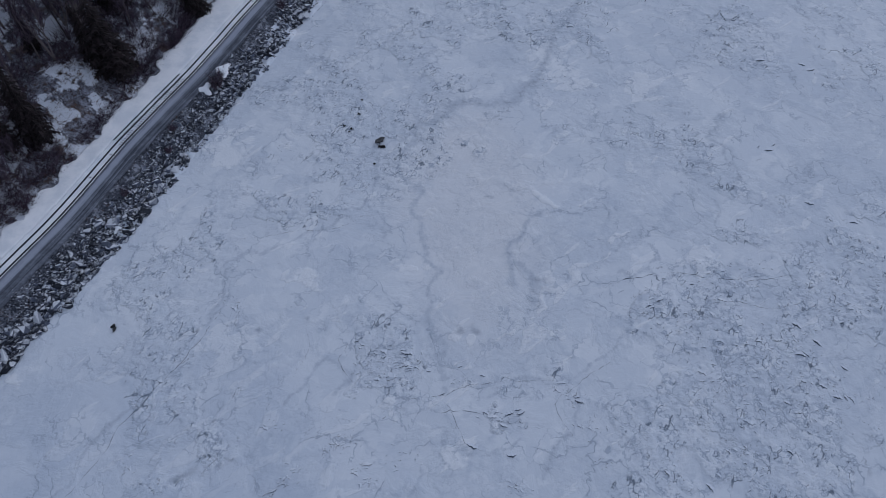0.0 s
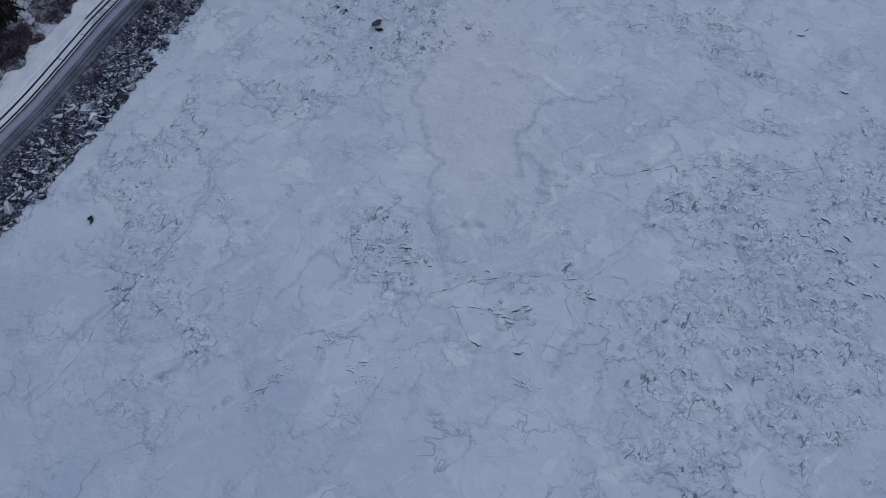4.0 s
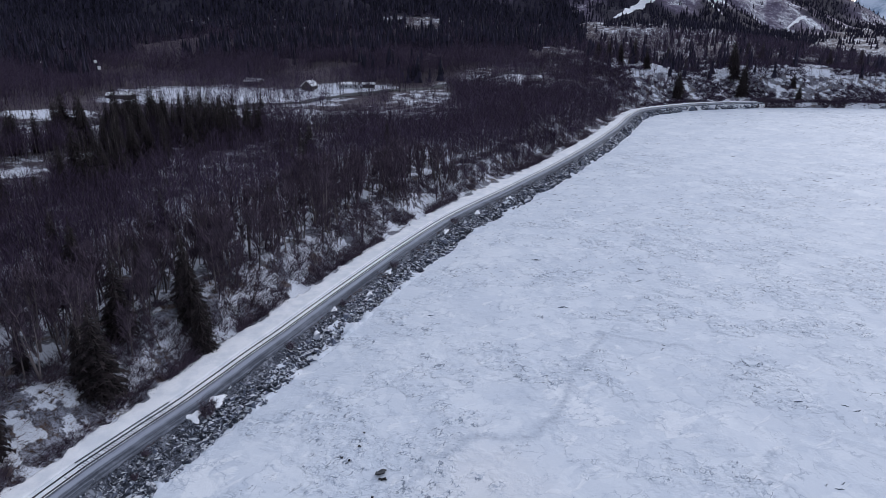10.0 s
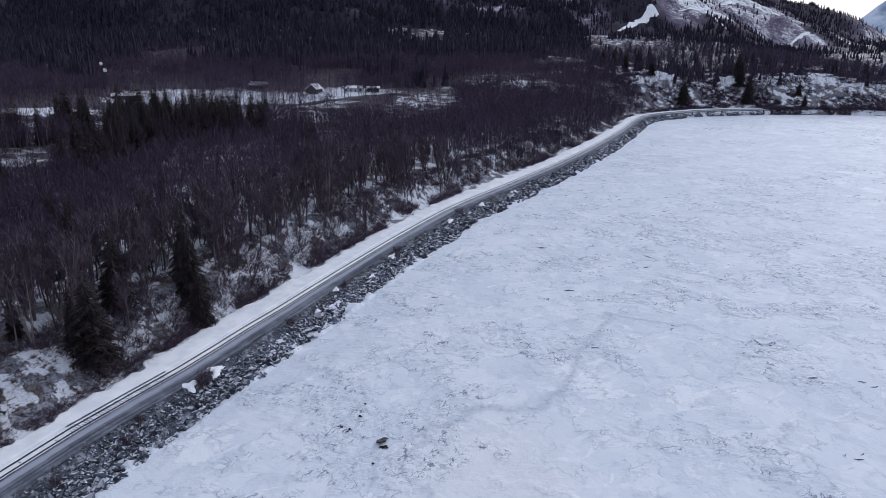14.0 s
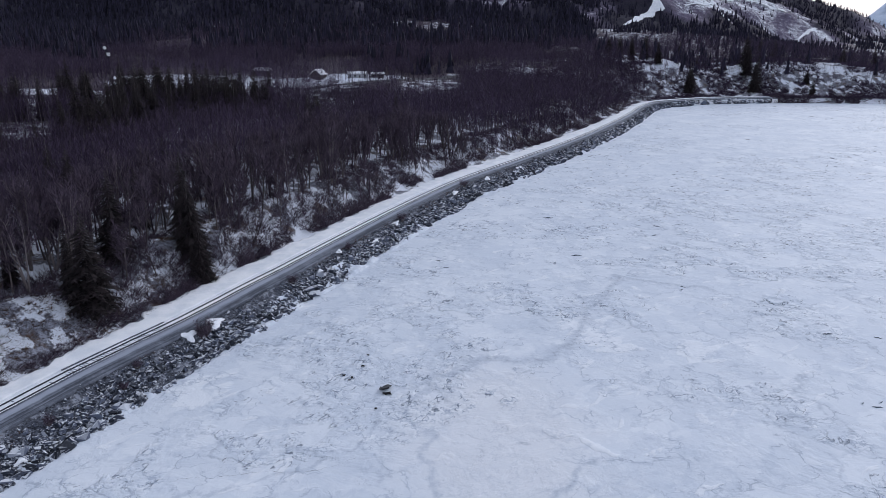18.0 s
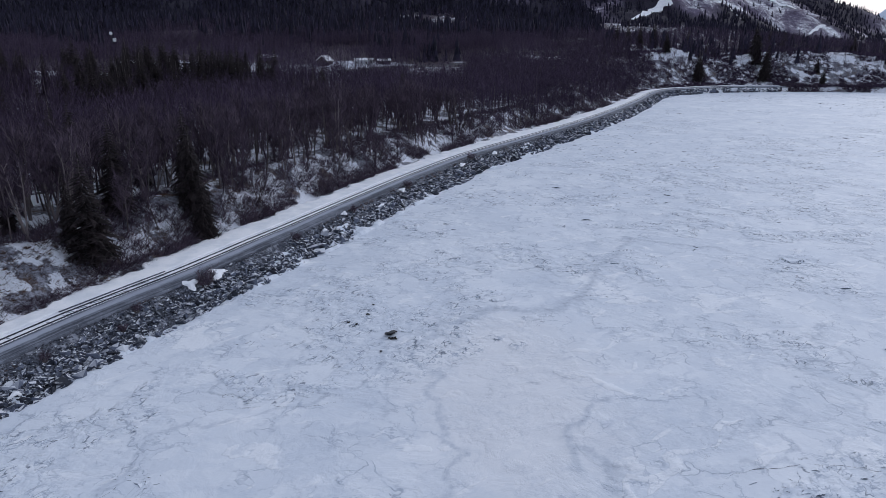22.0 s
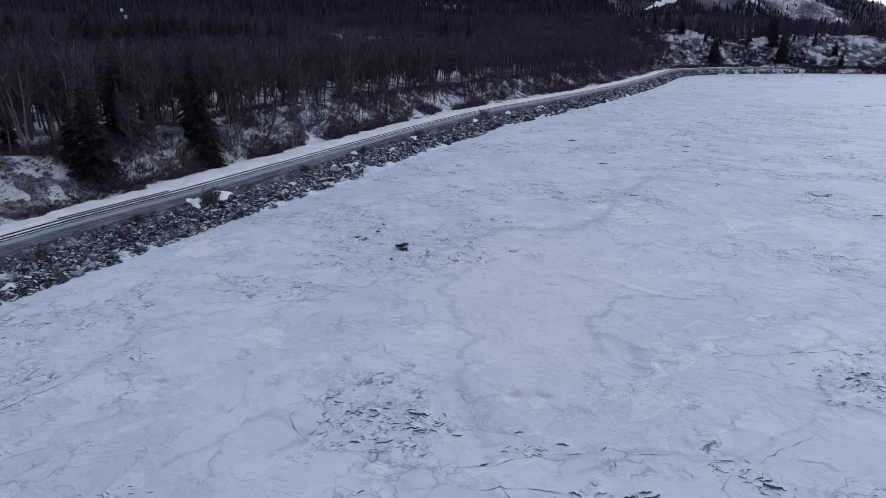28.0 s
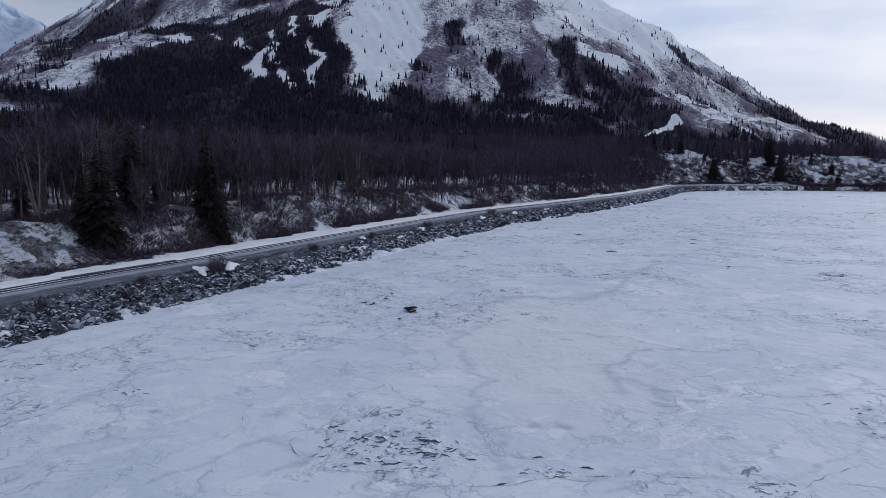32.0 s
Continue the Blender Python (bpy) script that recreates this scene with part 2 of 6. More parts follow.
def make_snow(name="settled_snow", dirt=0.0):
    k = Nodes(name, 0.8)
    n, f = k.noise(0.25, 6, 0.6), k.noise(2.2, 5, 0.6)
    c = k.mix(k.ramp(n, 0.35, 0.65), (0.72, 0.75, 0.80), (0.86, 0.87, 0.90))
    if dirt:
        c = k.mix(k.ramp(k.noise(0.7, 6, 0.65), 0.45, 0.6, 0.0, dirt), c, (0.22, 0.21, 0.21))
    return k.done(c, k.math("ADD", n, k.math("MULTIPLY", f, 0.3)), 0.5, 0.3)


def make_woodland_floor():
    k = Nodes("snowy_woodland_floor", 0.9)
    n, f, s = k.noise(0.10, 6, 0.65), k.noise(1.3, 6, 0.7), k.noise(0.014, 4, 0.6)
    c = k.mix(k.ramp(f, 0.35, 0.65), (0.030, 0.0245, 0.033), (0.10, 0.079, 0.092))
    cover = k.math("ADD", k.math("MULTIPLY", n, 0.50), k.math("ADD", k.math("MULTIPLY", f, 0.40), k.math("MULTIPLY", s, 0.25)))
    a = k.t.nodes.new("ShaderNodeAttribute")
    a.attribute_name = "open"
    cover = k.math("ADD", cover, k.math("MULTIPLY", a.outputs["Fac"], 0.22))
    c = k.mix(k.ramp(cover, 0.565, 0.665), c, (0.66, 0.69, 0.77))
    return k.done(c, k.math("ADD", n, f), 0.7, 0.4)


def make_bank():
    """Dead grass and scree dusted with snow."""
    k = Nodes("snow_dusted_bank", 0.9)
    bare = k.t.nodes.new("ShaderNodeAttribute")
    bare.attribute_name = "open"
    n, f, g = k.noise(0.16, 6, 0.65), k.noise(1.1, 6, 0.7, warp=0.8), k.noise(4.0, 4, 0.7)
    c = k.mix(k.ramp(k.math("ADD", k.math("MULTIPLY", f, 0.6), k.math("MULTIPLY", g, 0.4)), 0.38, 0.62), (0.032, 0.025, 0.029), (0.33, 0.345, 0.41))
    c = k.mix(k.ramp(n, 0.52, 0.62, 0.0, 0.85), c, (0.10, 0.068, 0.052))
    c = k.mix(k.ramp(k.math("ADD", k.noise(0.13, 5, 0.6, vec=k.scaled(1, 1, 1, 50)), k.math("ADD", k.math("MULTIPLY", f, 0.2), k.math("MULTIPLY", bare.outputs["Fac"], 0.13))), 0.67, 0.72), c, (0.70, 0.73, 0.80))
    return k.done(c, k.math("ADD", n, f), 0.8, 0.4)


def make_verge():
    """Ploughed track: grey grit with ruts that run with the line."""
    k = Nodes("ploughed_grit", 0.85)
    a = k.t.nodes.new("ShaderNodeAttribute")
    a.attribute_name = "across"
    b = k.t.nodes.new("ShaderNodeAttribute")
    b.attribute_name = "along"
    v = k.t.nodes.new("ShaderNodeCombineXYZ")
    k.put(a.outputs["Fac"], v.inputs[0])
    k.put(k.math("MULTIPLY", b.outputs["Fac"], 0.012), v.inputs[1])
    streak = k.noise(2.6, 4, 0.6, vec=v.outputs[0])
    f, n = k.noise(2.4, 6, 0.7), k.noise(0.35, 5, 0.6)
    t = k.math("ADD", k.math("MULTIPLY", streak, 0.6), k.math("ADD", k.math("MULTIPLY", f, 0.25), k.math("MULTIPLY", n, 0.25)))
    crown = k.math("MULTIPLY", k.ramp(a.outputs["Fac"], 1.1, 1.9), k.ramp(a.outputs["Fac"], 2.2, 3.4, 1.0, 0.0))
    c = k.mix(k.ramp(k.math("ADD", k.math("MULTIPLY", t, 0.8), k.math("MULTIPLY", crown, 0.22)), 0.34, 0.68), (0.045, 0.052, 0.070), (0.31, 0.335, 0.405))
    return k.done(c, k.math("ADD", f, streak), 0.5, 0.1)


def make_mountain():
    """Snow over brush and dark spruce stands; the stands come from the plan."""
    k = Nodes("snowy_mountainside", 0.9)

    def field(name):
        n = k.t.nodes.new("ShaderNodeAttribute")
        n.attribute_name = name
        return n.outputs["Fac"]

    run = k.scaled(1.0, 0.35, 0.35)
    big, mid, fine = k.noise(0.0020, 4, 0.55), k.noise(0.010, 6, 0.65, vec=run, warp=0.5), k.noise(0.11, 7, 0.9)
    # brush and stand colours are shifted to blue-purple to stand for distance haze
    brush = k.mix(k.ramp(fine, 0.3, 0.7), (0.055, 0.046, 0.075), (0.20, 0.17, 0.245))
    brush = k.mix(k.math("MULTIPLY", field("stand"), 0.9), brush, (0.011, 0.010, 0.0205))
    v = k.math("ADD", k.math("MULTIPLY", big, 0.4), k.math("ADD", k.math("MULTIPLY", mid, 0.6), k.math("MULTIPLY", fine, 0.8)))
    limit = k.math("ADD", 0.725, k.math("ADD", k.math("MULTIPLY", field("scrub"), 0.20), k.math("MULTIPLY", field("stand"), 0.36)))
    c = k.mix(k.ramp(k.math("SUBTRACT", v, limit), -0.07, 0.09), brush, (0.84, 0.87, 0.92))
    return k.done(c, k.math("ADD", mid, k.math("MULTIPLY", fine, 0.3)), 0.8, 6.0)


def make_rock(name, dark=(0.07, 0.075, 0.085), light=(0.26, 0.27, 0.29), snow=0.6, pieces=True, snow_lo=0.45):
    k = Nodes(name, 0.85)
    r = k.island() if pieces else k.rnd()
    n = k.math("ADD", k.math("MULTIPLY", k.noise(1.7, 6, 0.65), 0.5), k.math("MULTIPLY", k.noise(6.0, 5, 0.75), 0.5))
    c = k.mix(k.ramp(k.math("ADD", k.math("MULTIPLY", r, 0.6), k.math("MULTIPLY", n, 0.5)), 0.2, 0.9), dark, light)
    cover = k.math("MULTIPLY", k.ramp(k.up(), snow_lo, 0.88), k.ramp(k.math("ADD", k.noise(0.9, 5, 0.65), k.math("MULTIPLY", r, 0.35)), 0.50, 0.72, 0.0, snow))
    return k.done(k.mix(cover, c, (0.76, 0.79, 0.84)), n, 0.6, 0.08)


def make_plain(name, a, b, scale=3.0, roughness=0.8, bump=0.3, metallic=0.0, vary=None):
    k = Nodes(name, roughness)
    k.b.inputs["Metallic"].default_value = metallic
    n = k.noise(scale, 5, 0.65)
    if vary:
        r = k.island() if vary == "island" else k.rnd()
        n = k.math("ADD", k.math("MULTIPLY", n, 0.5), k.math("MULTIPLY", r, 0.5))
    return k.done(k.mix(k.ramp(n, 0.25, 0.75), a, b), n, bump, 0.05)


def make_gravel():
    """Dark crushed stone with snow dust caught in it."""
    k = Nodes("dusted_gravel_slope", 0.9)
    f, n = k.noise(3.2, 6, 0.75), k.noise(0.5, 5, 0.65)
    c = k.mix(k.ramp(f, 0.35, 0.65), (0.008, 0.009, 0.013), (0.12, 0.132, 0.17))
    dust = k.math("ADD", k.math("MULTIPLY", n, 0.6), k.math("MULTIPLY", k.noise(2.1, 5, 0.7), 0.5))
    c = k.mix(k.ramp(dust, 0.53, 0.66, 0.0, 0.48), c, (0.52, 0.55, 0.63))
    return k.done(c, f, 0.7, 0.1)


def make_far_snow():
    """Snow slopes streaked with rock; the blue of distance haze is painted into both colours."""
    k = Nodes("haze_tinted_far_snow", 0.9)
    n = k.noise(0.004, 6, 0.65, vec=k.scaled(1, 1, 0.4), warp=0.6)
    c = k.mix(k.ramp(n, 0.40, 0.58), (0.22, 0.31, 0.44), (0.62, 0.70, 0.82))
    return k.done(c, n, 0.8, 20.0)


def make_ice_edge(name, dark, light):
    """Snow on top; the broken, steep faces are coloured dark to paint their shade."""
    k = Nodes(name, 0.6)
    n = k.noise(2.5, 4, 0.6)
    c = k.mix(k.ramp(k.math("ADD", k.math("MULTIPLY", n, 0.6), k.math("MULTIPLY", k.island(), 0.4)), 0.25, 0.75), dark, light)
    return k.done(k.mix(k.ramp(k.up(), 0.42, 0.62), c, k.mix(n, (0.62, 0.67, 0.75), (0.74, 0.77, 0.82))), n, 0.4, 0.05)


ICE, SNOW = make_sea_ice(), make_snow()
VERGE, BANK = make_verge(), make_bank()
WOODS, MOUNTAIN = make_woodland_floor(), make_mountain()
RIPRAP = make_rock("snow_dusted_riprap", (0.018, 0.021, 0.030), (0.132, 0.15, 0.205), 0.72, snow_lo=0.6)
RIPRAP_ONE = make_rock("snow_dusted_boulder", (0.018, 0.021, 0.030), (0.132, 0.15, 0.205), 0.72, pieces=False, snow_lo=0.6)
ICE_SLAB = make_ice_edge("broken_ice_slab", (0.10, 0.125, 0.16), (0.30, 0.35, 0.42))
FAR_SNOW = make_far_snow()
# haze over the far ridge is mixed into its blue-grey colour
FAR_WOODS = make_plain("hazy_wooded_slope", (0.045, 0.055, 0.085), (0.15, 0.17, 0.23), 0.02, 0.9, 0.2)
FILL = make_gravel()
WET_ROCK = make_rock("dark_mud_stone", (0.008, 0.008, 0.010), (0.032, 0.033, 0.038), 0.05, False, 0.85)
STEEL = make_plain("rusted_rail_steel", (0.026, 0.028, 0.036), (0.06, 0.062, 0.075), 6.0, 0.55, 0.2, 0.6)
SLEEPER = make_plain("weathered_sleeper", (0.14, 0.155, 0.19), (0.34, 0.365, 0.43), 4.0, 0.9, 0.3, 0.0, "object")
BARK = make_plain("grey_alder_bark", (0.06, 0.050, 0.054), (0.21, 0.18, 0.18), 2.0, 0.9, 0.4, 0.0, "object")
TWIG = make_plain("bare_purple_twigs", (0.028, 0.021, 0.033), (0.135, 0.100, 0.138), 0.3, 0.9, 0.0, 0.0, "island")
# winter purple of bare alder, pushed bluer with painted distance haze
WOOD_FAR = make_plain("bare_alder_wood", (0.021, 0.0145, 0.027), (0.094, 0.066, 0.115), 0.02, 0.9, 0.0, 0.0, "island")
NEEDLE = make_plain("dark_spruce_needles", (0.008, 0.0063, 0.0075), (0.040, 0.030, 0.033), 0.8, 0.85, 0.0, 0.0, "island")
# needles lighter and bluer than the near ones: haze put into the colour
NEEDLE_FAR = make_plain("haze_tinted_far_needles", (0.011, 0.010, 0.021), (0.036, 0.032, 0.060), 0.8, 0.85, 0.0, 0.0, "island")
GRASS = make_plain("dead_grass_and_brush", (0.05, 0.034, 0.031), (0.18, 0.108, 0.08), 0.6, 0.95, 0.0, 0.0, "island")
ASPHALT = make_plain("wet_asphalt", (0.035, 0.036, 0.04), (0.075, 0.075, 0.08), 0.5, 0.6)


# ---- mesh helpers ----
def mesh_object(name, verts, faces, material, parent=None, label="", smooth=False):
    me = bpy.data.meshes.new(name)
    me.from_pydata([tuple(v) for v in verts], [], [tuple(f) for f in faces])
    if smooth:
        me.polygons.foreach_set("use_smooth", [True] * len(me.polygons))
    me.materials.append(material)
    me.update()
    ob = new(name, me)
    if parent:
        ob.parent = parent
    if label:
        ob["label"] = label
    return ob


def fast_mesh(name, v, f, material, smooth=False):
    """A mesh from numpy arrays: v is n x 3; f is n x 3 or n x 4."""
    me = bpy.data.meshes.new(name)
    n, k = f.shape
    me.vertices.add(len(v))
    me.vertices.foreach_set("co", np.asarray(v, np.float32).ravel())
    me.loops.add(n * k)
    me.loops.foreach_set("vertex_index", np.asarray(f, np.int32).ravel())
    me.polygons.add(n)
    me.polygons.foreach_set("loop_start", np.arange(0, n * k, k, dtype=np.int32))
    me.polygons.foreach_set("loop_total", np.full(n, k, np.int32))
    me.polygons.foreach_set("use_smooth", np.full(n, smooth))
    me.materials.append(material)
    me.update(calc_edges=True)
    return me


def part(name, bm, material, parent, label=""):
    me = bpy.data.meshes.new(name)
    bm.to_mesh(me)
    bm.free()
    me.materials.append(material)
    ob = new(name, me)
    ob.parent = parent
    if label:
        ob["label"] = label
    return ob


def grid_faces(nu, nv):
    i = np.arange(nu - 1)[:, None] * nv + np.arange(nv - 1)[None, :]
    return np.stack([i, i + nv, i + nv + 1, i + 1], -1).reshape(-1, 4)


def value_noise(x, y, scale, seed):
    """Smooth noise in -1..1 on arrays."""
    rng = np.random.RandomState(seed)
    table = rng.rand(64, 64) * 2 - 1
    u, v = x * scale + 1000.0, y * scale + 1000.0
    i, j = np.floor(u).astype(int), np.floor(v).astype(int)
    a, b = u - i, v - j
    a, b = a * a * (3 - 2 * a), b * b * (3 - 2 * b)
    g = lambda p, q: table[p % 64, q % 64]
    return (g(i, j) * (1 - a) + g(i + 1, j) * a) * (1 - b) + (g(i, j + 1) * (1 - a) + g(i + 1, j + 1) * a) * b


def fractal(x, y, scale, seed, octaves=4):
    return sum(value_noise(x, y, scale * 2 ** o, seed + o) * 0.5 ** o for o in range(octaves))


# ---- the plan: the railway's centre line, shore and ground heights ----
RAIL_KNOTS = [(-330, -640), (-235, -430), (-160, -240), (-106, -118), (-67.7, -34.6), (-61.4, -21.5), (-54.8, -4.1), (-46.0, 18.8), (-39.3, 38.5), (-30.7, 59.9), (-20.3, 85.4),
              (-5.7, 119.8), (14.1, 162.5), (40.6, 206.8), (77, 267.7), (107.3, 324), (142.7, 395.3), (166.7, 449), (186.5, 481.3), (215.6, 503.1),
              (247, 519), (285, 528), (330, 531), (385, 527), (450, 516), (560, 500), (800, 470), (1300, 420), (2600, 380)]


def spline(knots, step):
    k = np.array(knots, float)
    k = np.vstack([2 * k[0] - k[1], k, 2 * k[-1] - k[-2]])
    out = []
    for p0, p1, p2, p3 in zip(k, k[1:], k[2:], k[3:]):
        n = max(2, int(np.linalg.norm(p2 - p1) / step))
        a = np.linalg.norm(p1 - p0) ** 0.5, np.linalg.norm(p2 - p1) ** 0.5, np.linalg.norm(p3 - p2) ** 0.5
        m1 = ((p1 - p0) / a[0] - (p2 - p0) / (a[0] + a[1]) + (p2 - p1) / a[1]) * a[1]
        m2 = ((p2 - p1) / a[1] - (p3 - p1) / (a[1] + a[2]) + (p3 - p2) / a[2]) * a[1]
        u = np.linspace(0, 1, n, endpoint=False)[:, None]
        out.append((2 * u ** 3 - 3 * u ** 2 + 1) * p1 + (u ** 3 - 2 * u ** 2 + u) * m1 + (3 * u ** 2 - 2 * u ** 3) * p2 + (u ** 3 - u ** 2) * m2)
    return np.vstack(out)


LINE = spline(RAIL_KNOTS, 1.0)
LINE_DIR = np.gradient(LINE, axis=0)
LINE_DIR /= np.linalg.norm(LINE_DIR, axis=1)[:, None]
LINE_RIGHT = np.stack([LINE_DIR[:, 1], -LINE_DIR[:, 0]], 1)
LINE_S = np.concatenate([[0], np.cumsum(np.linalg.norm(np.diff(LINE, axis=0), axis=1))])
S0 = LINE_S[np.argmin(np.linalg.norm(LINE - (-46.0, 18.8), axis=1))]
LINE_S -= S0                     # metres along the track from beside the alder bush


def along(s, o=0.0):
    """World x, y at s metres along the track and o metres to its water side."""
    x, y = np.interp(s, LINE_S, LINE[:, 0]), np.interp(s, LINE_S, LINE[:, 1])
    rx, ry = np.interp(s, LINE_S, LINE_RIGHT[:, 0]), np.interp(s, LINE_S, LINE_RIGHT[:, 1])
    return x + rx * o, y + ry * o


def track_coords(x, y):
    """s and o of world points (arrays of one dimension)."""
    pts = np.stack([x, y], 1)
    s, o = np.zeros(len(pts)), np.zeros(len(pts))
    for c in range(0, len(pts), 4000):
        q = pts[c:c + 4000]
        d = ((q[:, None, :] - LINE[None, ::3, :]) ** 2).sum(2)
        i = d.argmin(1) * 3
        dv = q - LINE[i]
        s[c:c + 4000] = LINE_S[i] + (dv * LINE_DIR[i]).sum(1)
        side = np.sign((dv * LINE_RIGHT[i]).sum(1))
        o[c:c + 4000] = side * np.sqrt(d[np.arange(len(q)), i // 3])
    return s, o


def foot_offset(s):
    return np.interp(s, [-900, -60, -20, 0, 40, 130, 330, 420, 520, 700], [11.0, 11.0, 11.9, 12.8, 14.8, 14.4, 11.5, 10.0, 8.0, 5.5])


def rail_shift(s):
    """How far the rails lie from the middle of the embankment, towards the water."""
    return np.interp(s, [-60, -22, -8, 4, 16, 38, 60, 110, 210, 330, 480], [0, 0.2, 1.0, 2.0, 2.8, 3.2, 3.0, 2.6, 3.0, 2.5, 0.8])


def edge_offset(s):
    """Where the ploughed verge ends and the stone slope begins."""
    return np.minimum(rail_shift(s) + 4.7, foot_offset(s) - 1.0)


def slope_height(s, o):
    e, f = edge_offset(s), foot_offset(s)
    return 4.2 - 4.5 * np.clip((o - e) / (f - e + 0.4), 0, 1)


def smooth01(v):
    v = np.clip(v, 0, 1)
    return v * v * (3 - 2 * v)


PEAK = (-745.0, 3600.0)
EAST_RIDGE = ([0, 500, 800, 1100, 1360, 1620, 1820, 2020, 2200, 2400, 2560, 2750], [1560, 1290, 1110, 950, 690, 530, 450, 300, 175, 98, 22, 0])
WEST_RIDGE = ([0, 500, 800, 1065, 1260, 1430, 1600, 1850, 2150, 2400, 2600], [1560, 1180, 930, 636, 467, 326, 283, 196, 120, 40, 0])


def mountain_height(x, y):
    dx, dy = x - PEAK[0], y - PEAK[1]
    r, a = np.hypot(dx, dy), np.arctan2(dx, -dy)
    rr = r * (1 + 0.02 * np.sin(a * 9 + 0.6) + 0.012 * np.sin(a * 21))
    w = smooth01(0.5 - (a - 0.1) / 1.6)
    return np.interp(rr, *EAST_RIDGE) * (1 - w) + np.interp(rr, *WEST_RIDGE) * w


# patches on the mountain by bearing from the inlet and height: bearing, height, half width, half height, lean
SPRUCE_PATCHES = [(-28.2, 400, 2.4, 75, 38), (-30.6, 255, 1.6, 40, 40), (-24.6, 470, 1.6, 50, 40), (8.0, 265, 1.0, 110, -42), (10.6, 180, 1.6, 45, -20), (13.0, 130, 1.8, 50, 0),
                  (16.8, 330, 0.8, 34, -30), (19.8, 265, 1.4, 40, -30), (23.5, 190, 2.4, 40, -25), (27.5, 110, 3.0, 45, -18), (-1.5, 330, 0.8, 50, 0), (2.4, 200, 0.7, 40, 0), (4.4, 160, 0.9, 60, 0)]
SNOW_GAPS = [(-17.6, 245, 0.55, 60, 0), (-16.3, 190, 0.6, 60, 30), (-15.0, 235, 0.45, 60, 25), (-14.7, 130, 0.5, 40, 30), (-12.6, 185, 0.45, 100, 25), (-13.2, 330, 0.5, 40, 0), (-11.3, 430, 0.6, 60, 0),
             (-22.5, 330, 0.9, 30, 30), (-19.4, 300, 0.5, 22, 30), (-6.5, 330, 1.9, 260, 0), (-6.6, 150, 0.8, 62, 0)]


def patches(az, m, shapes):
    """0..1 inside any of the leaning ellipses, with soft edges."""
    v = np.zeros(len(az))
    for a, h, da, dh, lean in shapes:
        v = np.maximum(v, smooth01(1.6 - 1.15 * np.hypot((az - a) / da, (m - h - lean * (az - a)) / dh)))
    return v


def mountain_cover(x, y, m):
    """How far dark spruce stands and scrub climb: two fields of 0..1."""
    az = np.degrees(np.arctan2(x - 9, y + 109)) + 0.9 * fractal(x, y, 0.009, 33, 4)
    hm = m * (1 + 0.22 * fractal(x, y, 0.008, 37, 4))
    top = np.interp(az, [-45, -33, -29, -26, -22, -17.5, -11.5, -10, -9.2, -4.3, -3.7, 2, 6, 10, 15, 19, 23, 31, 40], [70, 80, 110, 230, 340, 450, 520, 340, 70, 70, 80, 80, 85, 85, 60, 45, 40, 30, 20])
    low = np.interp(az, [-40, -29, -22, -11, -9.4, -8.8, -4.4, -3.6, 2, 6, 12, 17, 21, 26, 31], [520, 600, 640, 640, 520, 20, 20, 420, 420, 400, 340, 360, 520, 640, 640])
    n = fractal(x, y, 0.010, 35, 5)
    stand = np.maximum(smooth01((top - hm + 70 * n) / 50 + 0.5), patches(az, hm, SPRUCE_PATCHES)) * (1 - patches(az, hm, SNOW_GAPS))
    return stand, smooth01((low - hm + 130 * fractal(x, y, 0.008, 39, 5)) / 260 + 0.5) * (1 - 0.8 * patches(az, hm, SNOW_GAPS))


def ground_height(x, y, s, o):
    """Ground on the land side and under the ice."""
    land = -o
    bank = np.interp(s, [-900, 0, 120, 330, 450, 540, 585, 625, 690, 800, 900], [8, 8, 8, 8, 12, 25, 30, 20, 27, 20, 6])
    width = np.interp(s, [-900, 330, 520, 900], [13, 15, 55, 60])
    z = 4.75 + bank * smooth01((land - 6.2) / width) + 0.045 * np.clip(land - 20, 0, 620) * np.interp(s, [500, 900], [1, 0.15])
    rough = smooth01((land - 7) / 10)
    z = z + rough * (0.5 * fractal(x, y, 0.11, 5) + 1.4 * fractal(x, y, 0.025, 9))
    m = mountain_height(x, y)
    z = z + m + smooth01(m / 60) * (22 * fractal(x, y, 0.004, 21) + 7 * fractal(x, y, 0.02, 31))
    f = foot_offset(s)
    slope = 4.6 * (1 - np.clip((o - 3.8) / (f - 3.8), 0, 1)) - 0.25
    z = np.where(o > 3.8, slope, z)
    return np.where(o > f + 0.5, -1.5, z)


CLEARINGS = [(-140, 420, 85, 54), (-222, 318, 26, 18), (-60, 470, 40, 26), (82, 512, 40, 20), (-20, 352, 60, 22), (-70, 352, 50, 24), (-206, 388, 20, 14), (-166, 180, 9, 7), (-64, 10, 9, 7), (-345, 530, 20, 20), (715, 1065, 110, 45)]




# ---- land: one sheet from the shore to the mountain, under the ice as well ----
def graded(lo, a, b, hi, step, grow):
    """Coordinates with an even step between a and b that widens outside."""
    mid = list(np.arange(a, b + step * 0.5, step))
    out, d, v = [], step, b
    while v < hi:
        d *= grow
        v += d
        out.append(min(v, hi))
    left, d, v = [], step, a
    while v > lo:
        d *= grow
        v -= d
        left.append(max(v, lo))
    return np.array(left[::-1] + mid + out)


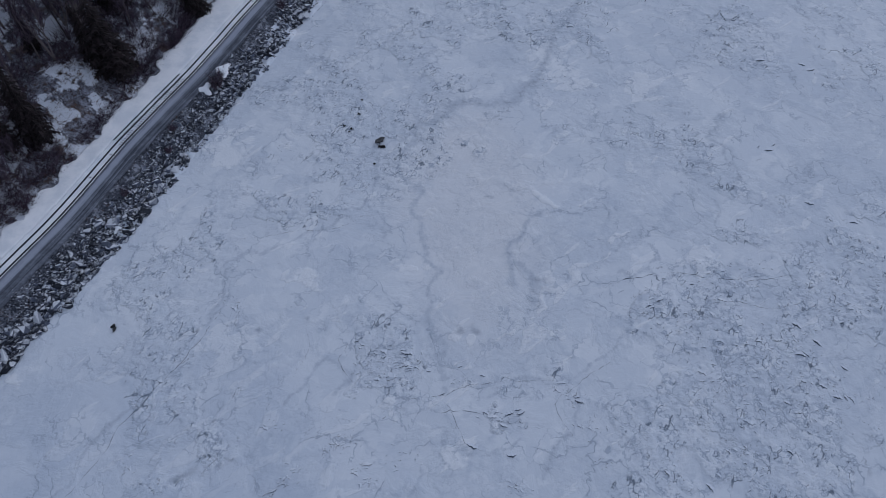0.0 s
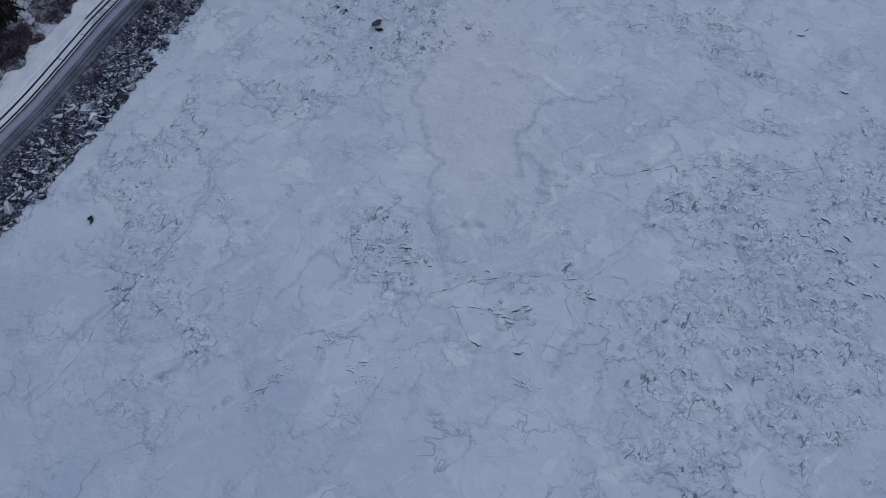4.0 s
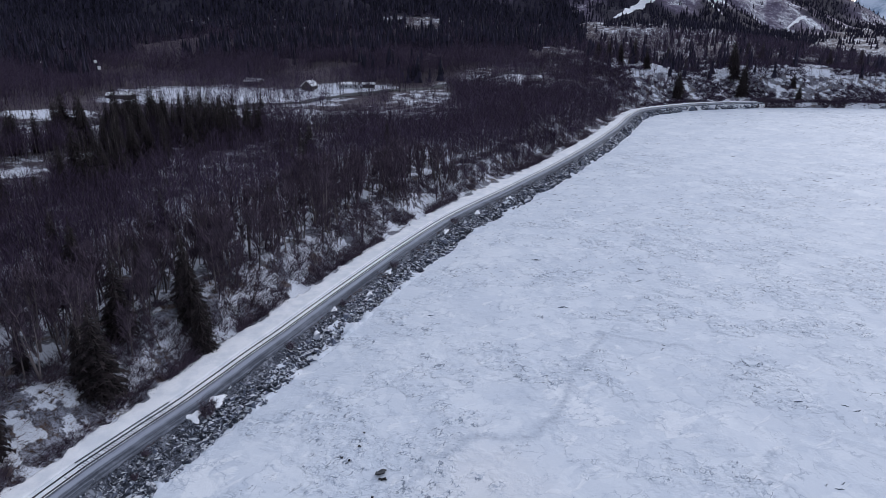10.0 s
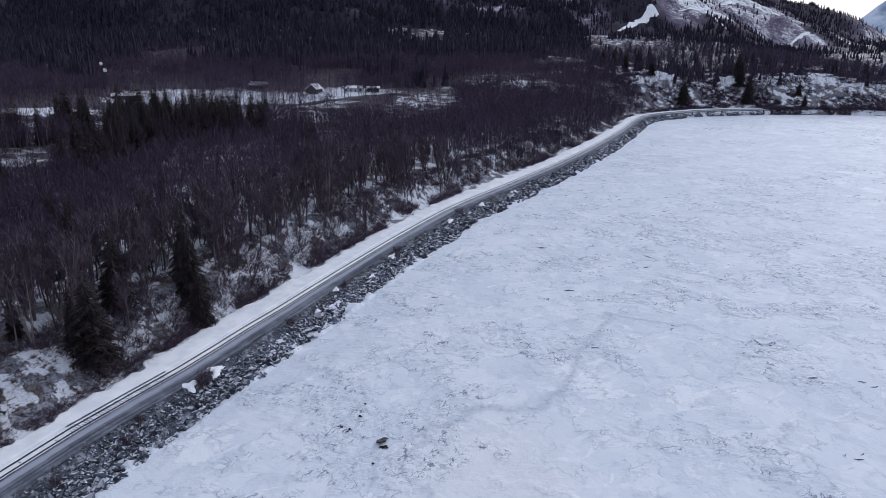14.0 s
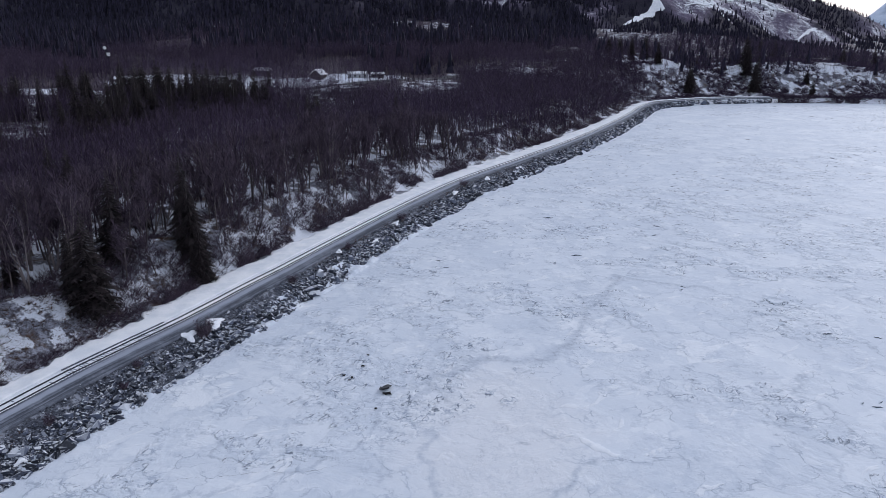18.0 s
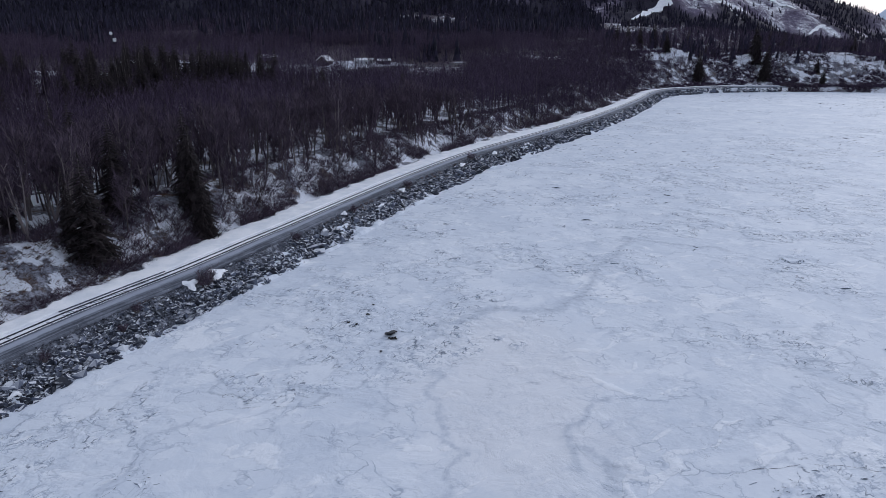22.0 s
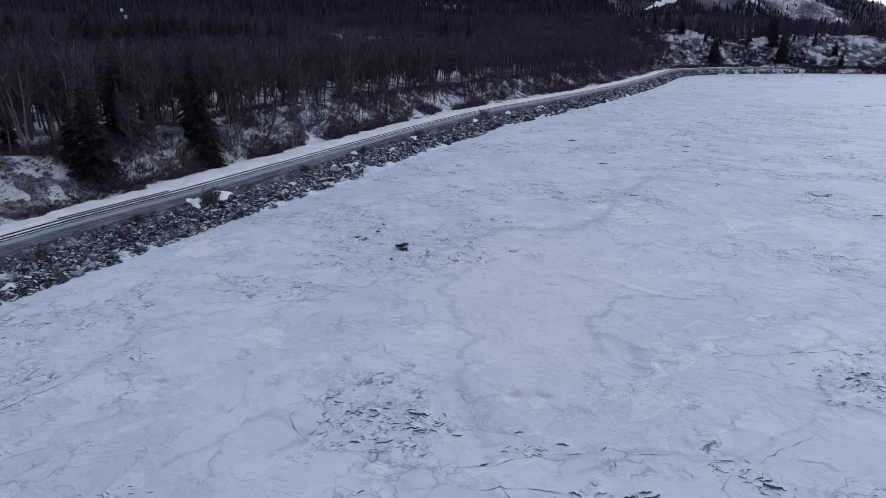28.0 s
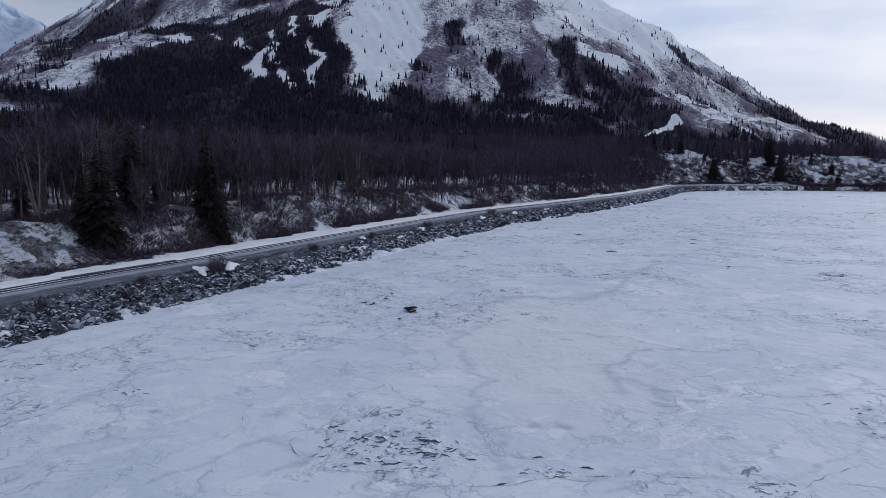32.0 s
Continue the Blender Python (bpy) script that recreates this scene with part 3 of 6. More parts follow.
def build_land():
    xs, ys = graded(-4300, -560, 960, 4300, 7.5, 1.04), graded(-3500, -160, 1840, 4850, 7.5, 1.03)
    gx, gy = np.meshgrid(xs, ys, indexing="ij")
    x, y = gx.ravel(), gy.ravel()
    s, o = track_coords(x, y)
    z = ground_height(x, y, s, o)
    z = np.where((o > -42) & (o < 16) & (s > -140) & (s < 815), np.minimum(z - 1.2, z - 0.6), z)
    f = grid_faces(len(xs), len(ys))
    f = f[(o[f] < 30).any(1)]
    me = fast_mesh("ground", np.stack([x, y, z], 1), f, WOODS, True)
    me.materials.append(MOUNTAIN)
    m = mountain_height(x, y)
    clear = np.zeros(len(x))
    for cx, cy, a, b in CLEARINGS:
        clear = np.maximum(clear, 1 - 0.75 * np.hypot((x - cx) / a, (y - cy) / b))
    clear = np.maximum(clear, 0.34 * smooth01((s - 10) / 40) * smooth01((330 - s) / 60) * smooth01((95 + o) / 35))
    clear = np.maximum(clear, 0.20 * smooth01((s - 530) / 40) * smooth01((150 + o) / 60))
    me.attributes.new("open", "FLOAT", "POINT").data.foreach_set("value", np.clip(clear * 2.0 - 0.5 * smooth01((np.hypot(x - 9, y + 109) - 440) / 70) * (o < -165) * (s < 570) * (mountain_height(x, y) < 5), -0.5, 0.75).astype(np.float32))
    stand, scrub = mountain_cover(x, y, m)
    for key, val in (("stand", stand), ("scrub", scrub)):
        me.attributes.new(key, "FLOAT", "POINT").data.foreach_set("value", val.astype(np.float32))
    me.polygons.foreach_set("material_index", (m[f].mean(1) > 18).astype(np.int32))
    tagged(new("ground", me), "snow-covered wooded shore rising to a snowy mountain", "ground", kind="structure")


def build_bank():
    """The steep bank above the railway, with fine relief."""
    ss, oo = np.arange(-140, 816, 1.5), np.concatenate([np.arange(-46, -8, 1.6), np.arange(-8, -3.9, 0.6)])
    gs, go = np.meshgrid(ss, oo, indexing="ij")
    x, y = along(gs.ravel(), go.ravel())
    s, o = gs.ravel(), go.ravel()
    z = ground_height(x, y, s, o) + smooth01((-o - 6.5) / 3) * 0.25 * fractal(x, y, 0.5, 77, 3)
    z = np.where(o < -44.5, z - 1.5, z)
    z = np.where(o > -6.3, np.minimum(z, 4.55), z)
    me = fast_mesh("bank", np.stack([x, y, z], 1), grid_faces(len(ss), len(oo))[:, ::-1], BANK, True)
    bare = np.interp(s, [-140, 0, 50, 330, 490, 550, 820], [0.6, 0.6, 0.8, 0.6, 0.4, 0.55, 0.5])
    me.attributes.new("open", "FLOAT", "POINT").data.foreach_set("value", bare.astype(np.float32))
    ob = new("bank", me)
    tagged(ob, "steep bank of dead grass and thin snow above the railway", "bank", kind="structure")


def strip(name, left, right, z_left, z_right, material, label, cols=5, lo=-200, hi=640, step=1.2, lump=0.05, seed=3, drape=False):
    """A band of ground along the track; left and right are offsets, as functions of s."""
    ss = np.arange(lo, hi, step)
    u = np.linspace(0, 1, cols)
    gs = np.repeat(ss, cols)
    a, b = left(gs), right(gs)
    o = a + (b - a) * np.tile(u, len(ss))
    x, y = along(gs, o)
    za, zb = z_left, z_right
    z = za + (zb - za) * np.tile(u, len(ss)) + lump * fractal(x, y, 0.9, seed, 3)
    if drape:
        z = np.maximum(z, ground_height(x, y, gs, o) + 0.30 + 0.05 * fractal(x, y, 0.5, 19, 2))
    v = np.stack([x, y, z], 1)
    skirt_l, skirt_r = v[0::cols].copy(), v[cols - 1::cols].copy()
    skirt_l[:, 2] -= 0.5
    skirt_r[:, 2] -= 0.5
    n = len(ss)
    allv = np.vstack([v, skirt_l, skirt_r])
    f = grid_faces(n, cols)[:, ::-1]
    i = np.arange(n - 1)
    base = n * cols
    fl = np.stack([i * cols, (i + 1) * cols, base + i + 1, base + i], 1)
    fr = np.stack([(i + 1) * cols + cols - 1, i * cols + cols - 1, base + n + i, base + n + i + 1], 1)
    me = fast_mesh(name, allv, np.vstack([f, fl, fr]), material, True)
    for key, val in (("across", np.concatenate([o - rail_shift(gs), a[0::cols] - rail_shift(ss), b[cols - 1::cols] - rail_shift(ss)])), ("along", np.concatenate([gs, ss, ss]))):
        me.attributes.new(key, "FLOAT", "POINT").data.foreach_set("value", val.astype(np.float32))
    ob = new(name, me)
    tagged(ob, label, name.replace("_", " "), kind="structure")
    return ob


def wobble(base, amount, scale, seed):
    return lambda s: base + amount * fractal(s, s * 0 + seed, scale, seed, 5)


build_land()
build_bank()
strip("snow_shoulder", lambda s: np.interp(s, [-15, 10, 330, 480], [-6.0, -5.5, -5.5, -6.0]) + np.minimum(wobble(0, 1.5, 0.22, 41)(s), 1.2), lambda s: rail_shift(s) - 2.0, 4.95, 4.82, SNOW, "smooth snow shoulder beside the railway", 13, hi=656, step=0.4, drape=True)
strip("ballast", lambda s: rail_shift(s) - 2.0, lambda s: rail_shift(s) + 1.05, 4.80, 4.78, SNOW, "snow-filled railway ballast", 7, lump=0.03, hi=656)
strip("verge", lambda s: rail_shift(s) + 1.05, lambda s: np.maximum(edge_offset(s) + 0.3 + wobble(0, 0.25, 0.3, 52)(s), rail_shift(s) + 2.0), 4.72, 4.20, VERGE, "ploughed gravel track with thin snow beside the rails", 7, hi=656)
strip("rubble_slope", lambda s: edge_offset(s) - 0.1, lambda s: foot_offset(s) + 0.4, 3.95, -0.35, FILL, "dark rubble slope under the riprap stones", 9, lump=0.25, hi=560)
strip("snow_slope", lambda s: edge_offset(s) - 0.1, lambda s: foot_offset(s) + 0.6, 4.3, -0.35, SNOW, "low snow-covered embankment slope at the bend", 7, lump=0.3, lo=556, hi=656)
strip("shore_bank", lambda s: -4.3 + 0 * s, lambda s: foot_offset(s) + 0.8 + wobble(0, 1.2, 0.12, 57)(s), 4.4, -0.3, BANK, "low snowy shore with dead brush beyond the railway", 9, lump=0.35, lo=655, hi=1150, step=1.5)


# ---- sea ice ----
RUBBLE = [(3, -53, 7.5), (72, -52, 20), (62, -70, 22), (92, -40, 16), (55, -46, 11), (22, -64, 5), (36, -60, 8), (85, -74, 14),
          (46, -78, 13), (-7, 8, 10), (35, 40, 16), (60, 95, 25), (100, 130, 40), (-18, -15, 8), (-34, -55, 9), (120, 60, 30), (-14, 30, 9)]


def rubble_mask(x, y):
    g = np.zeros_like(x)
    for cx, cy, r in RUBBLE:
        g = np.maximum(g, np.exp(-((x - cx) ** 2 + (y - cy) ** 2) / (r * 1.1) ** 2))
    n = fractal(x, y, 0.11, 61, 5)
    m = smooth01((0.9 * g + 0.85 * n - 0.32) * 1.1) * smooth01(g * 3)
    far = smooth01((fractal(x, y, 0.03, 71, 5) - 0.05) * 1.5) * smooth01(0.5 + n) * 0.75
    return np.maximum(m, far)


def ice_height(x, y):
    m = rubble_mask(x, y)
    lump = np.abs(fractal(x, y, 0.55, 83, 3)) * 0.55 + 0.25 * fractal(x, y, 1.4, 87, 2)
    return 0.10 * fractal(x, y, 0.05, 81, 3) + m * 0.38 * lump


LEADS = [([(12.3, 8.8), (16.6, 11.2), (23.4, 13.6), (30.2, 14.9), (35.5, 20.1), (41.2, 31.8), (47.9, 45.4), (55.8, 61.5)], 1.6),
         ([(55.8, 61.5), (62, 57.3), (67, 55.2), (78, 50)], 1.2),
         ([(26.9, -39.6), (25.7, -29.1), (34.2, -22)], 0.9), ([(-48.9, -76.3), (-41, -62.5), (-30.7, -46.3), (-26.9, -37)], 0.4)]
FLOE_EDGES = [([(12.0, 10.9), (5.1, -2.3), (5.1, -9.0), (8.4, -13.8), (7.4, -22.8), (9.0, -31.2), (11.6, -32.6), (9.1, -38.9), (11.0, -45.7), (12.4, -50), (12.6, -58.4)], 0.75),
              ([(11.2, 8.1), (2.4, -2.2), (-3.1, -18.0), (-9.6, -23.6), (-20.6, -25.3), (-28.5, -31.1), (-29.9, -42.4)], 0.45),
              ([(1.9, -12), (2.4, -22.2), (1.1, -28), (4.9, -31.4)], 0.45), ([(43.5, -28.4), (45.7, -31.9), (50.4, -27.2), (53.5, -28.7), (53.1, -35.5), (46.4, -36.5)], 0.45),
              ([(13.6, -57.4), (23.1, -58.8), (30.9, -57.0), (39.0, -55.1), (44.9, -49.8)], 0.4), ([(-15.7, -60.4), (-12.5, -54.3), (-7.8, -52.3), (-4.6, -56.7), (-5.4, -60.8)], 0.6)]
FLOE_EDGES += [([(4.1, -75.1), (6.7, -71.7), (12.1, -71.0), (13.2, -65.4), (16.7, -69.3), (24.1, -67.7)], 0.4), ([(79.2, 7.4), (73.0, -1.4), (75.5, -10.0), (73.0, -14.7)], 0.6),
               ([(66.7, -16.0), (69.3, -23.6), (73.7, -28.1)], 0.5), ([(25.8, -29.1), (27.6, -33.2), (30.3, -37.2), (29.3, -41.5)], 0.7), ([(26.8, -75.1), (27.9, -69.7), (31.5, -67.0), (35.4, -59.2)], 0.5)]
PRESSURE_RIDGES = [([(20.4, -48.9), (28.3, -45.7), (30.9, -41.0), (36.9, -36.2), (43.1, -31.1), (51.0, -24.4)], 0.5), ([(22, -10), (30.7, -13.9), (38, -20)], 1.2)]
WET_SPOTS = [(-18.5, -44.9, 1.1), (-11.9, -44.6, 1.0), (18.1, -45.4, 1.6), (-29.4, -70.1, 1.6), (-25, -69, 1.2), (22.5, -16.2, 0.7), (31, -38.5, 1.8), (15, -46, 1.2)]
DRIFTS = [(-15.9, -34.2, 2.2), (-13.1, -35.6, 2), (-26, -47.6, 3), (-22.3, -46.2, 3), (-29, -49, 2), (-23, -51.8, 2.4), (3.8, -32.3, 2.4), (16, -47.6, 2.4), (-6.3, -61.8, 2), (31.4, -37.2, 2.2), (31.1, -48.2, 2.6), (4, -60.6, 2), (14.9, -69.2, 2.4),
          (-27.4, -73.6, 2), (-34.3, -69.3, 2.4), (-37.1, -72.8, 2), (62, -34.5, 4), (43.7, 20.5, 6), (62, 17.8, 6), (50.4, -32.7, 3), (-18.2, -62.8, 3), (-46.9, -62.3, 4), (-30, 0, 6), (40, 30, 5)]


def polyline_distance(x, y, pts):
    d = np.full(len(x), 1e9)
    for (ax, ay), (bx, by) in zip(pts, pts[1:]):
        l2 = (bx - ax) ** 2 + (by - ay) ** 2
        t = np.clip(((x - ax) * (bx - ax) + (y - ay) * (by - ay)) / l2, 0, 1)
        d = np.minimum(d, np.hypot(x - ax - t * (bx - ax), y - ay - t * (by - ay)))
    return d


def build_ice():
    xs, ys = graded(-4300, -72, 112, 4300, 0.5, 1.025), graded(-3500, -92, 100, 545, 0.5, 1.02)
    gx, gy = np.meshgrid(xs, ys, indexing="ij")
    x, y = gx.ravel(), gy.ravel()
    wx, wy = x + 2.0 * fractal(x, y, 0.16, 91, 3), y + 2.0 * fractal(x, y, 0.16, 95, 3)
    lead = np.zeros(len(x))
    z = ice_height(x, y)
    for pts, w in LEADS:
        d = polyline_distance(wx, wy, pts)
        lead = np.maximum(lead, 1 - d / (2 * w))
        z += 0.10 * np.exp(-(d / w) ** 2)
    for pts, w in FLOE_EDGES:
        d = polyline_distance(wx, wy, pts)
        lead = np.maximum(lead, 0.92 - d / (2.2 * w))
    wet = np.zeros(len(x))
    for cx, cy, r in WET_SPOTS:
        wet = np.maximum(wet, 1 - np.hypot(wx - cx, wy - cy) / (1.6 * r))
    drift = 0.28 * smooth01(1.25 - np.hypot((wx + 27) / 26, (wy + 66) / 22))
    for cx, cy, r in DRIFTS:
        drift = np.maximum(drift, 1 - np.hypot(wx - cx, wy - cy) / (1.5 * r))
    for pts, w in PRESSURE_RIDGES:
        d = polyline_distance(wx, wy, pts)
        drift = np.maximum(drift, 0.8 - d / (1.6 * w))
        z += 0.14 * np.exp(-(d / (0.8 * w)) ** 2)
    # darker tone round the near left corner, weaker towards the right
    thin = 0.75 * smooth01(1.5 - np.hypot((wx + 32) / 30, (wy + 76) / 26))
    thin = np.maximum(thin, 0.22 * smooth01((wx - 35) / 70))
    silt = 1 - np.hypot((wx - 19) / 15, (wy + 17) / 30) * 0.55
    f = grid_faces(len(xs), len(ys))
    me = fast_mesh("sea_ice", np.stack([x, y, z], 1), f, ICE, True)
    for name, v in (("lead", lead), ("wet", wet), ("thin", thin), ("drift", drift), ("silt", np.clip(silt, 0, 1)), ("rubble", rubble_mask(x, y))):
        a = me.attributes.new(name, "FLOAT", "POINT")
        a.data.foreach_set("value", np.clip(v, 0, 1).astype(np.float32))
    tagged(new("sea_ice", me), "frozen inlet of snow-dusted broken sea ice", "sea ice", kind="structure")


build_ice()


# ---- railway ----
def sweep(name, s_list, o, profile, z, material, parent):
    """A bar with a given cross-section along the track."""
    n, k = len(s_list), len(profile)
    v = []
    for du, dz in profile:
        x, y = along(s_list, o + du + rail_shift(s_list))
        v.append(np.stack([x, y, np.full(n, z + dz)], 1))
    v = np.stack(v, 1).reshape(-1, 3)
    i, j = np.arange(n - 1)[:, None] * k, np.arange(k)[None, :]
    f = np.stack([i + j, i + (j + 1) % k, i + k + (j + 1) % k, i + k + j], -1).reshape(-1, 4)
    ob = new(name, fast_mesh(name, v, f, material))
    ob.parent = parent
    return ob


RAIL_PROFILE = [(-0.07, 0.0), (0.07, 0.0), (0.07, 0.02), (0.012, 0.04), (0.012, 0.12), (0.037, 0.13), (0.037, 0.17), (-0.037, 0.17), (-0.037, 0.13), (-0.012, 0.12), (-0.012, 0.04), (-0.07, 0.02)]
railway = tagged(new("railway_track"), "single railway track with rusted rails, half buried in snow", "railway track")
rail_s = np.arange(-200, 656, 2.0)
for off in (-0.75, 0.75):
    sweep("rail", rail_s, off, RAIL_PROFILE, 4.79, STEEL, railway)
BALLAST = make_plain("dark_bare_ballast", (0.035, 0.039, 0.052), (0.12, 0.13, 0.165), 3.0, 0.9)
for off in (-0.75, 0.75):
    for side in (-1, 1):
        o = off + side * 0.13
        groove = sweep("bare_ballast", rail_s, o, [(-0.07, 0.0), (0.07, 0.0), (0.06, 0.045), (-0.06, 0.045)], 4.80, BALLAST, railway)
cut_s = np.arange(-22, 2, 1.0)
sweep("bare_ballast", cut_s, -1.75, [(-0.13, 0.0), (0.13, 0.0), (0.11, 0.13), (-0.11, 0.15)], 4.82, BALLAST, railway)
sleeper_me = None
for i in range(190):
    s = -40 + i * 0.62
    x, y = along(s, rail_shift(s))
    d = np.interp(s, LINE_S, np.arctan2(LINE_DIR[:, 1], LINE_DIR[:, 0]))
    if sleeper_me is None:
        bm = bmesh.new()
        bmesh.ops.create_cube(bm, size=1)
        bmesh.ops.scale(bm, vec=(0.24, 2.5, 0.16), verts=bm.verts)
        bmesh.ops.bevel(bm, geom=bm.edges[:], offset=0.02, segments=1, affect="EDGES")
        sleeper_me = part("sleeper", bm, SLEEPER, railway)
        ob = sleeper_me
    else:
        ob = new("sleeper", sleeper_me.data)
        ob.parent = railway
    ob.location, ob.rotation_euler = (x, y, (4.722 if -23 < s < 1 else 4.678) + 0.015 * math.sin(i * 1.7)), (0, 0, d - math.atan(float(rail_shift(s + 1) - rail_shift(s - 1)) / 2))


# ---- riprap ----
def rough_stone(rng, flat=0.7):
    """An angular quarried block, about 1 m across."""
    bm = bmesh.new()
    for i in range(11):
        p = rng.normal(size=3)
        p = p / np.abs(p).max() * rng.uniform(0.36, 0.5)
        bm.verts.new((p[0] * 1.1, p[1] * 0.85, p[2] * flat))
    out = bmesh.ops.convex_hull(bm, input=bm.verts)
    bmesh.ops.delete(bm, geom=[g for g in out["geom_interior"] if isinstance(g, bmesh.types.BMVert)], context="VERTS")
    bm.verts.index_update()
    return bm


rng = np.random.RandomState(11)
STONES = []
for i in range(12):
    bm = rough_stone(rng, rng.uniform(0.55, 0.9))
    STONES.append((np.array([v.co[:] for v in bm.verts]), np.array([[v.index for v in f.verts] for f in bm.faces])))
    bm.free()


def rotation(a, b, c):
    return np.array(Euler((a, b, c)).to_matrix())


def place_riprap():
    riprap = tagged(new("riprap"), "angular grey riprap boulders dusted with snow along the shore", "riprap")
    n = 36000
    s = -120 + 770 * rng.rand(n) ** 2.0
    f = foot_offset(s)
    e = edge_offset(s)
    lobe = 0.9 * fractal(s, s * 0 + 9, 0.09, 68, 3)
    o = e + 0.1 + (f - e + 0.5 + lobe) * rng.rand(n) ** 0.85 + 0.5 * fractal(s, s * 0 + 3, 0.3, 66, 2)
    size = np.clip(rng.lognormal(-0.68, 0.50, n), 0.25, 2.2) * np.interp(s, [-150, 60, 300, 600], [0.85, 1.0, 1.5, 2.0])
    size = size * np.interp((o - e) / (f - e), [0, 0.2, 0.5, 0.9, 1.1], [0.36, 0.58, 0.92, 1.12, 1.35])
    keep = (rng.rand(n) < np.interp((o - e) / (f - e), [0, 0.3, 0.6], [0.3, 0.7, 1.0]) * (0.62 + 0.7 * (0.5 + fractal(s, o * 3, 0.15, 67, 2)))) & ((s < 520) | (rng.rand(n) < 0.4))
    s, f, o, size = s[keep], f[keep], o[keep], size[keep]
    x, y = along(s, o)
    z = slope_height(s, o) + 0.16 * size
    z = np.maximum(z, 0.10 * size)
    order = np.argsort(np.hypot(s - 5, 0) - size * 25)
    V, F, base = [], [], 0
    singles = 0
    meshes = []
    for v, fc in STONES:
        me = bpy.data.meshes.new("boulder")
        me.from_pydata(v.tolist(), [], fc.tolist())
        me.materials.append(RIPRAP_ONE)
        meshes.append(me)
    for i in order:
        k = rng.randint(len(STONES))
        ang = rng.uniform(-0.5, 0.5, 2)
        yaw = rng.uniform(0, 6.28)
        if singles < 300:
            ob = new("boulder", meshes[k])
            ob.parent = riprap
            ob.location, ob.rotation_euler = (x[i], y[i], z[i]), (ang[0], ang[1], yaw)
            ob.scale = (size[i] * 1.25, size[i], size[i])
            singles += 1
            continue
        v, fc = STONES[k]
        V.append((v * (size[i] * 1.25, size[i], size[i])) @ rotation(ang[0], ang[1], yaw).T + (x[i], y[i], z[i]))
        F.append(fc + base)
        base += len(v)
    ob = new("stone_rubble", fast_mesh("stone_rubble", np.vstack(V), np.vstack(F), RIPRAP))
    ob.parent = riprap
    ob["kind"] = "stuff"


place_riprap()


def build_snow_foot():
    """Wind-blown snow that laps up between the lowest stones."""
    ss, u = np.arange(-190, 560, 0.55), np.linspace(-3.6, 1.6, 12)
    gs, gu = np.meshgrid(ss, u, indexing="ij")
    s, q = gs.ravel(), gu.ravel()
    o = foot_offset(s) + q
    x, y = along(s, o)
    lobe = fractal(s, s * 0 + 21, 0.07, 88, 3)
    z = np.maximum(slope_height(s, o), 0) + 0.45 * fractal(x, y, 0.33, 89, 4) - 0.42 + 0.5 * lobe + 0.62 * smooth01((q + 1.6) / 2.2)
    z = np.where(q > 1.5, -0.12, z - 0.3 * smooth01((q - 0.6) / 0.9))
    me = fast_mesh("snow_foot", np.stack([x, y, z], 1), grid_faces(len(ss), len(u))[:, ::-1], ICE, True)
    tagged(new("snow_foot", me), "drifted snow lapping between the lowest riprap stones", "snow drift", kind="structure")


build_snow_foot()


# ---- woods ----
def blades(base, tip, width, rng_):
    """Slender triangles from base to tip."""
    d = tip - base
    side = np.cross(d, rng_.normal(size=d.shape))
    side /= np.linalg.norm(side, axis=1)[:, None] + 1e-9
    w = np.asarray(width).reshape(-1, 1) * 0.5
    return np.stack([base - side * w, base + side * w, tip], 1).reshape(-1, 3)


def tube(points, radii, sides=5):
    """A tapered tube through points."""
    p = np.array(points, float)
    d = np.gradient(p, axis=0)
    d /= np.linalg.norm(d, axis=1)[:, None]
    a = np.cross(d, (0.3, 0.9, 0.1))
    a /= np.linalg.norm(a, axis=1)[:, None]
    b = np.cross(d, a)
    t = np.linspace(0, 2 * np.pi, sides, endpoint=False)
    v = p[:, None, :] + np.array(radii)[:, None, None] * (np.cos(t)[None, :, None] * a[:, None, :] + np.sin(t)[None, :, None] * b[:, None, :])
    n = len(p)
    i, j = np.arange(n - 1)[:, None] * sides, np.arange(sides)[None, :]
    f = np.stack([i + j, i + (j + 1) % sides, i + sides + (j + 1) % sides, i + sides + j], -1).reshape(-1, 4)
    return v.reshape(-1, 3), f


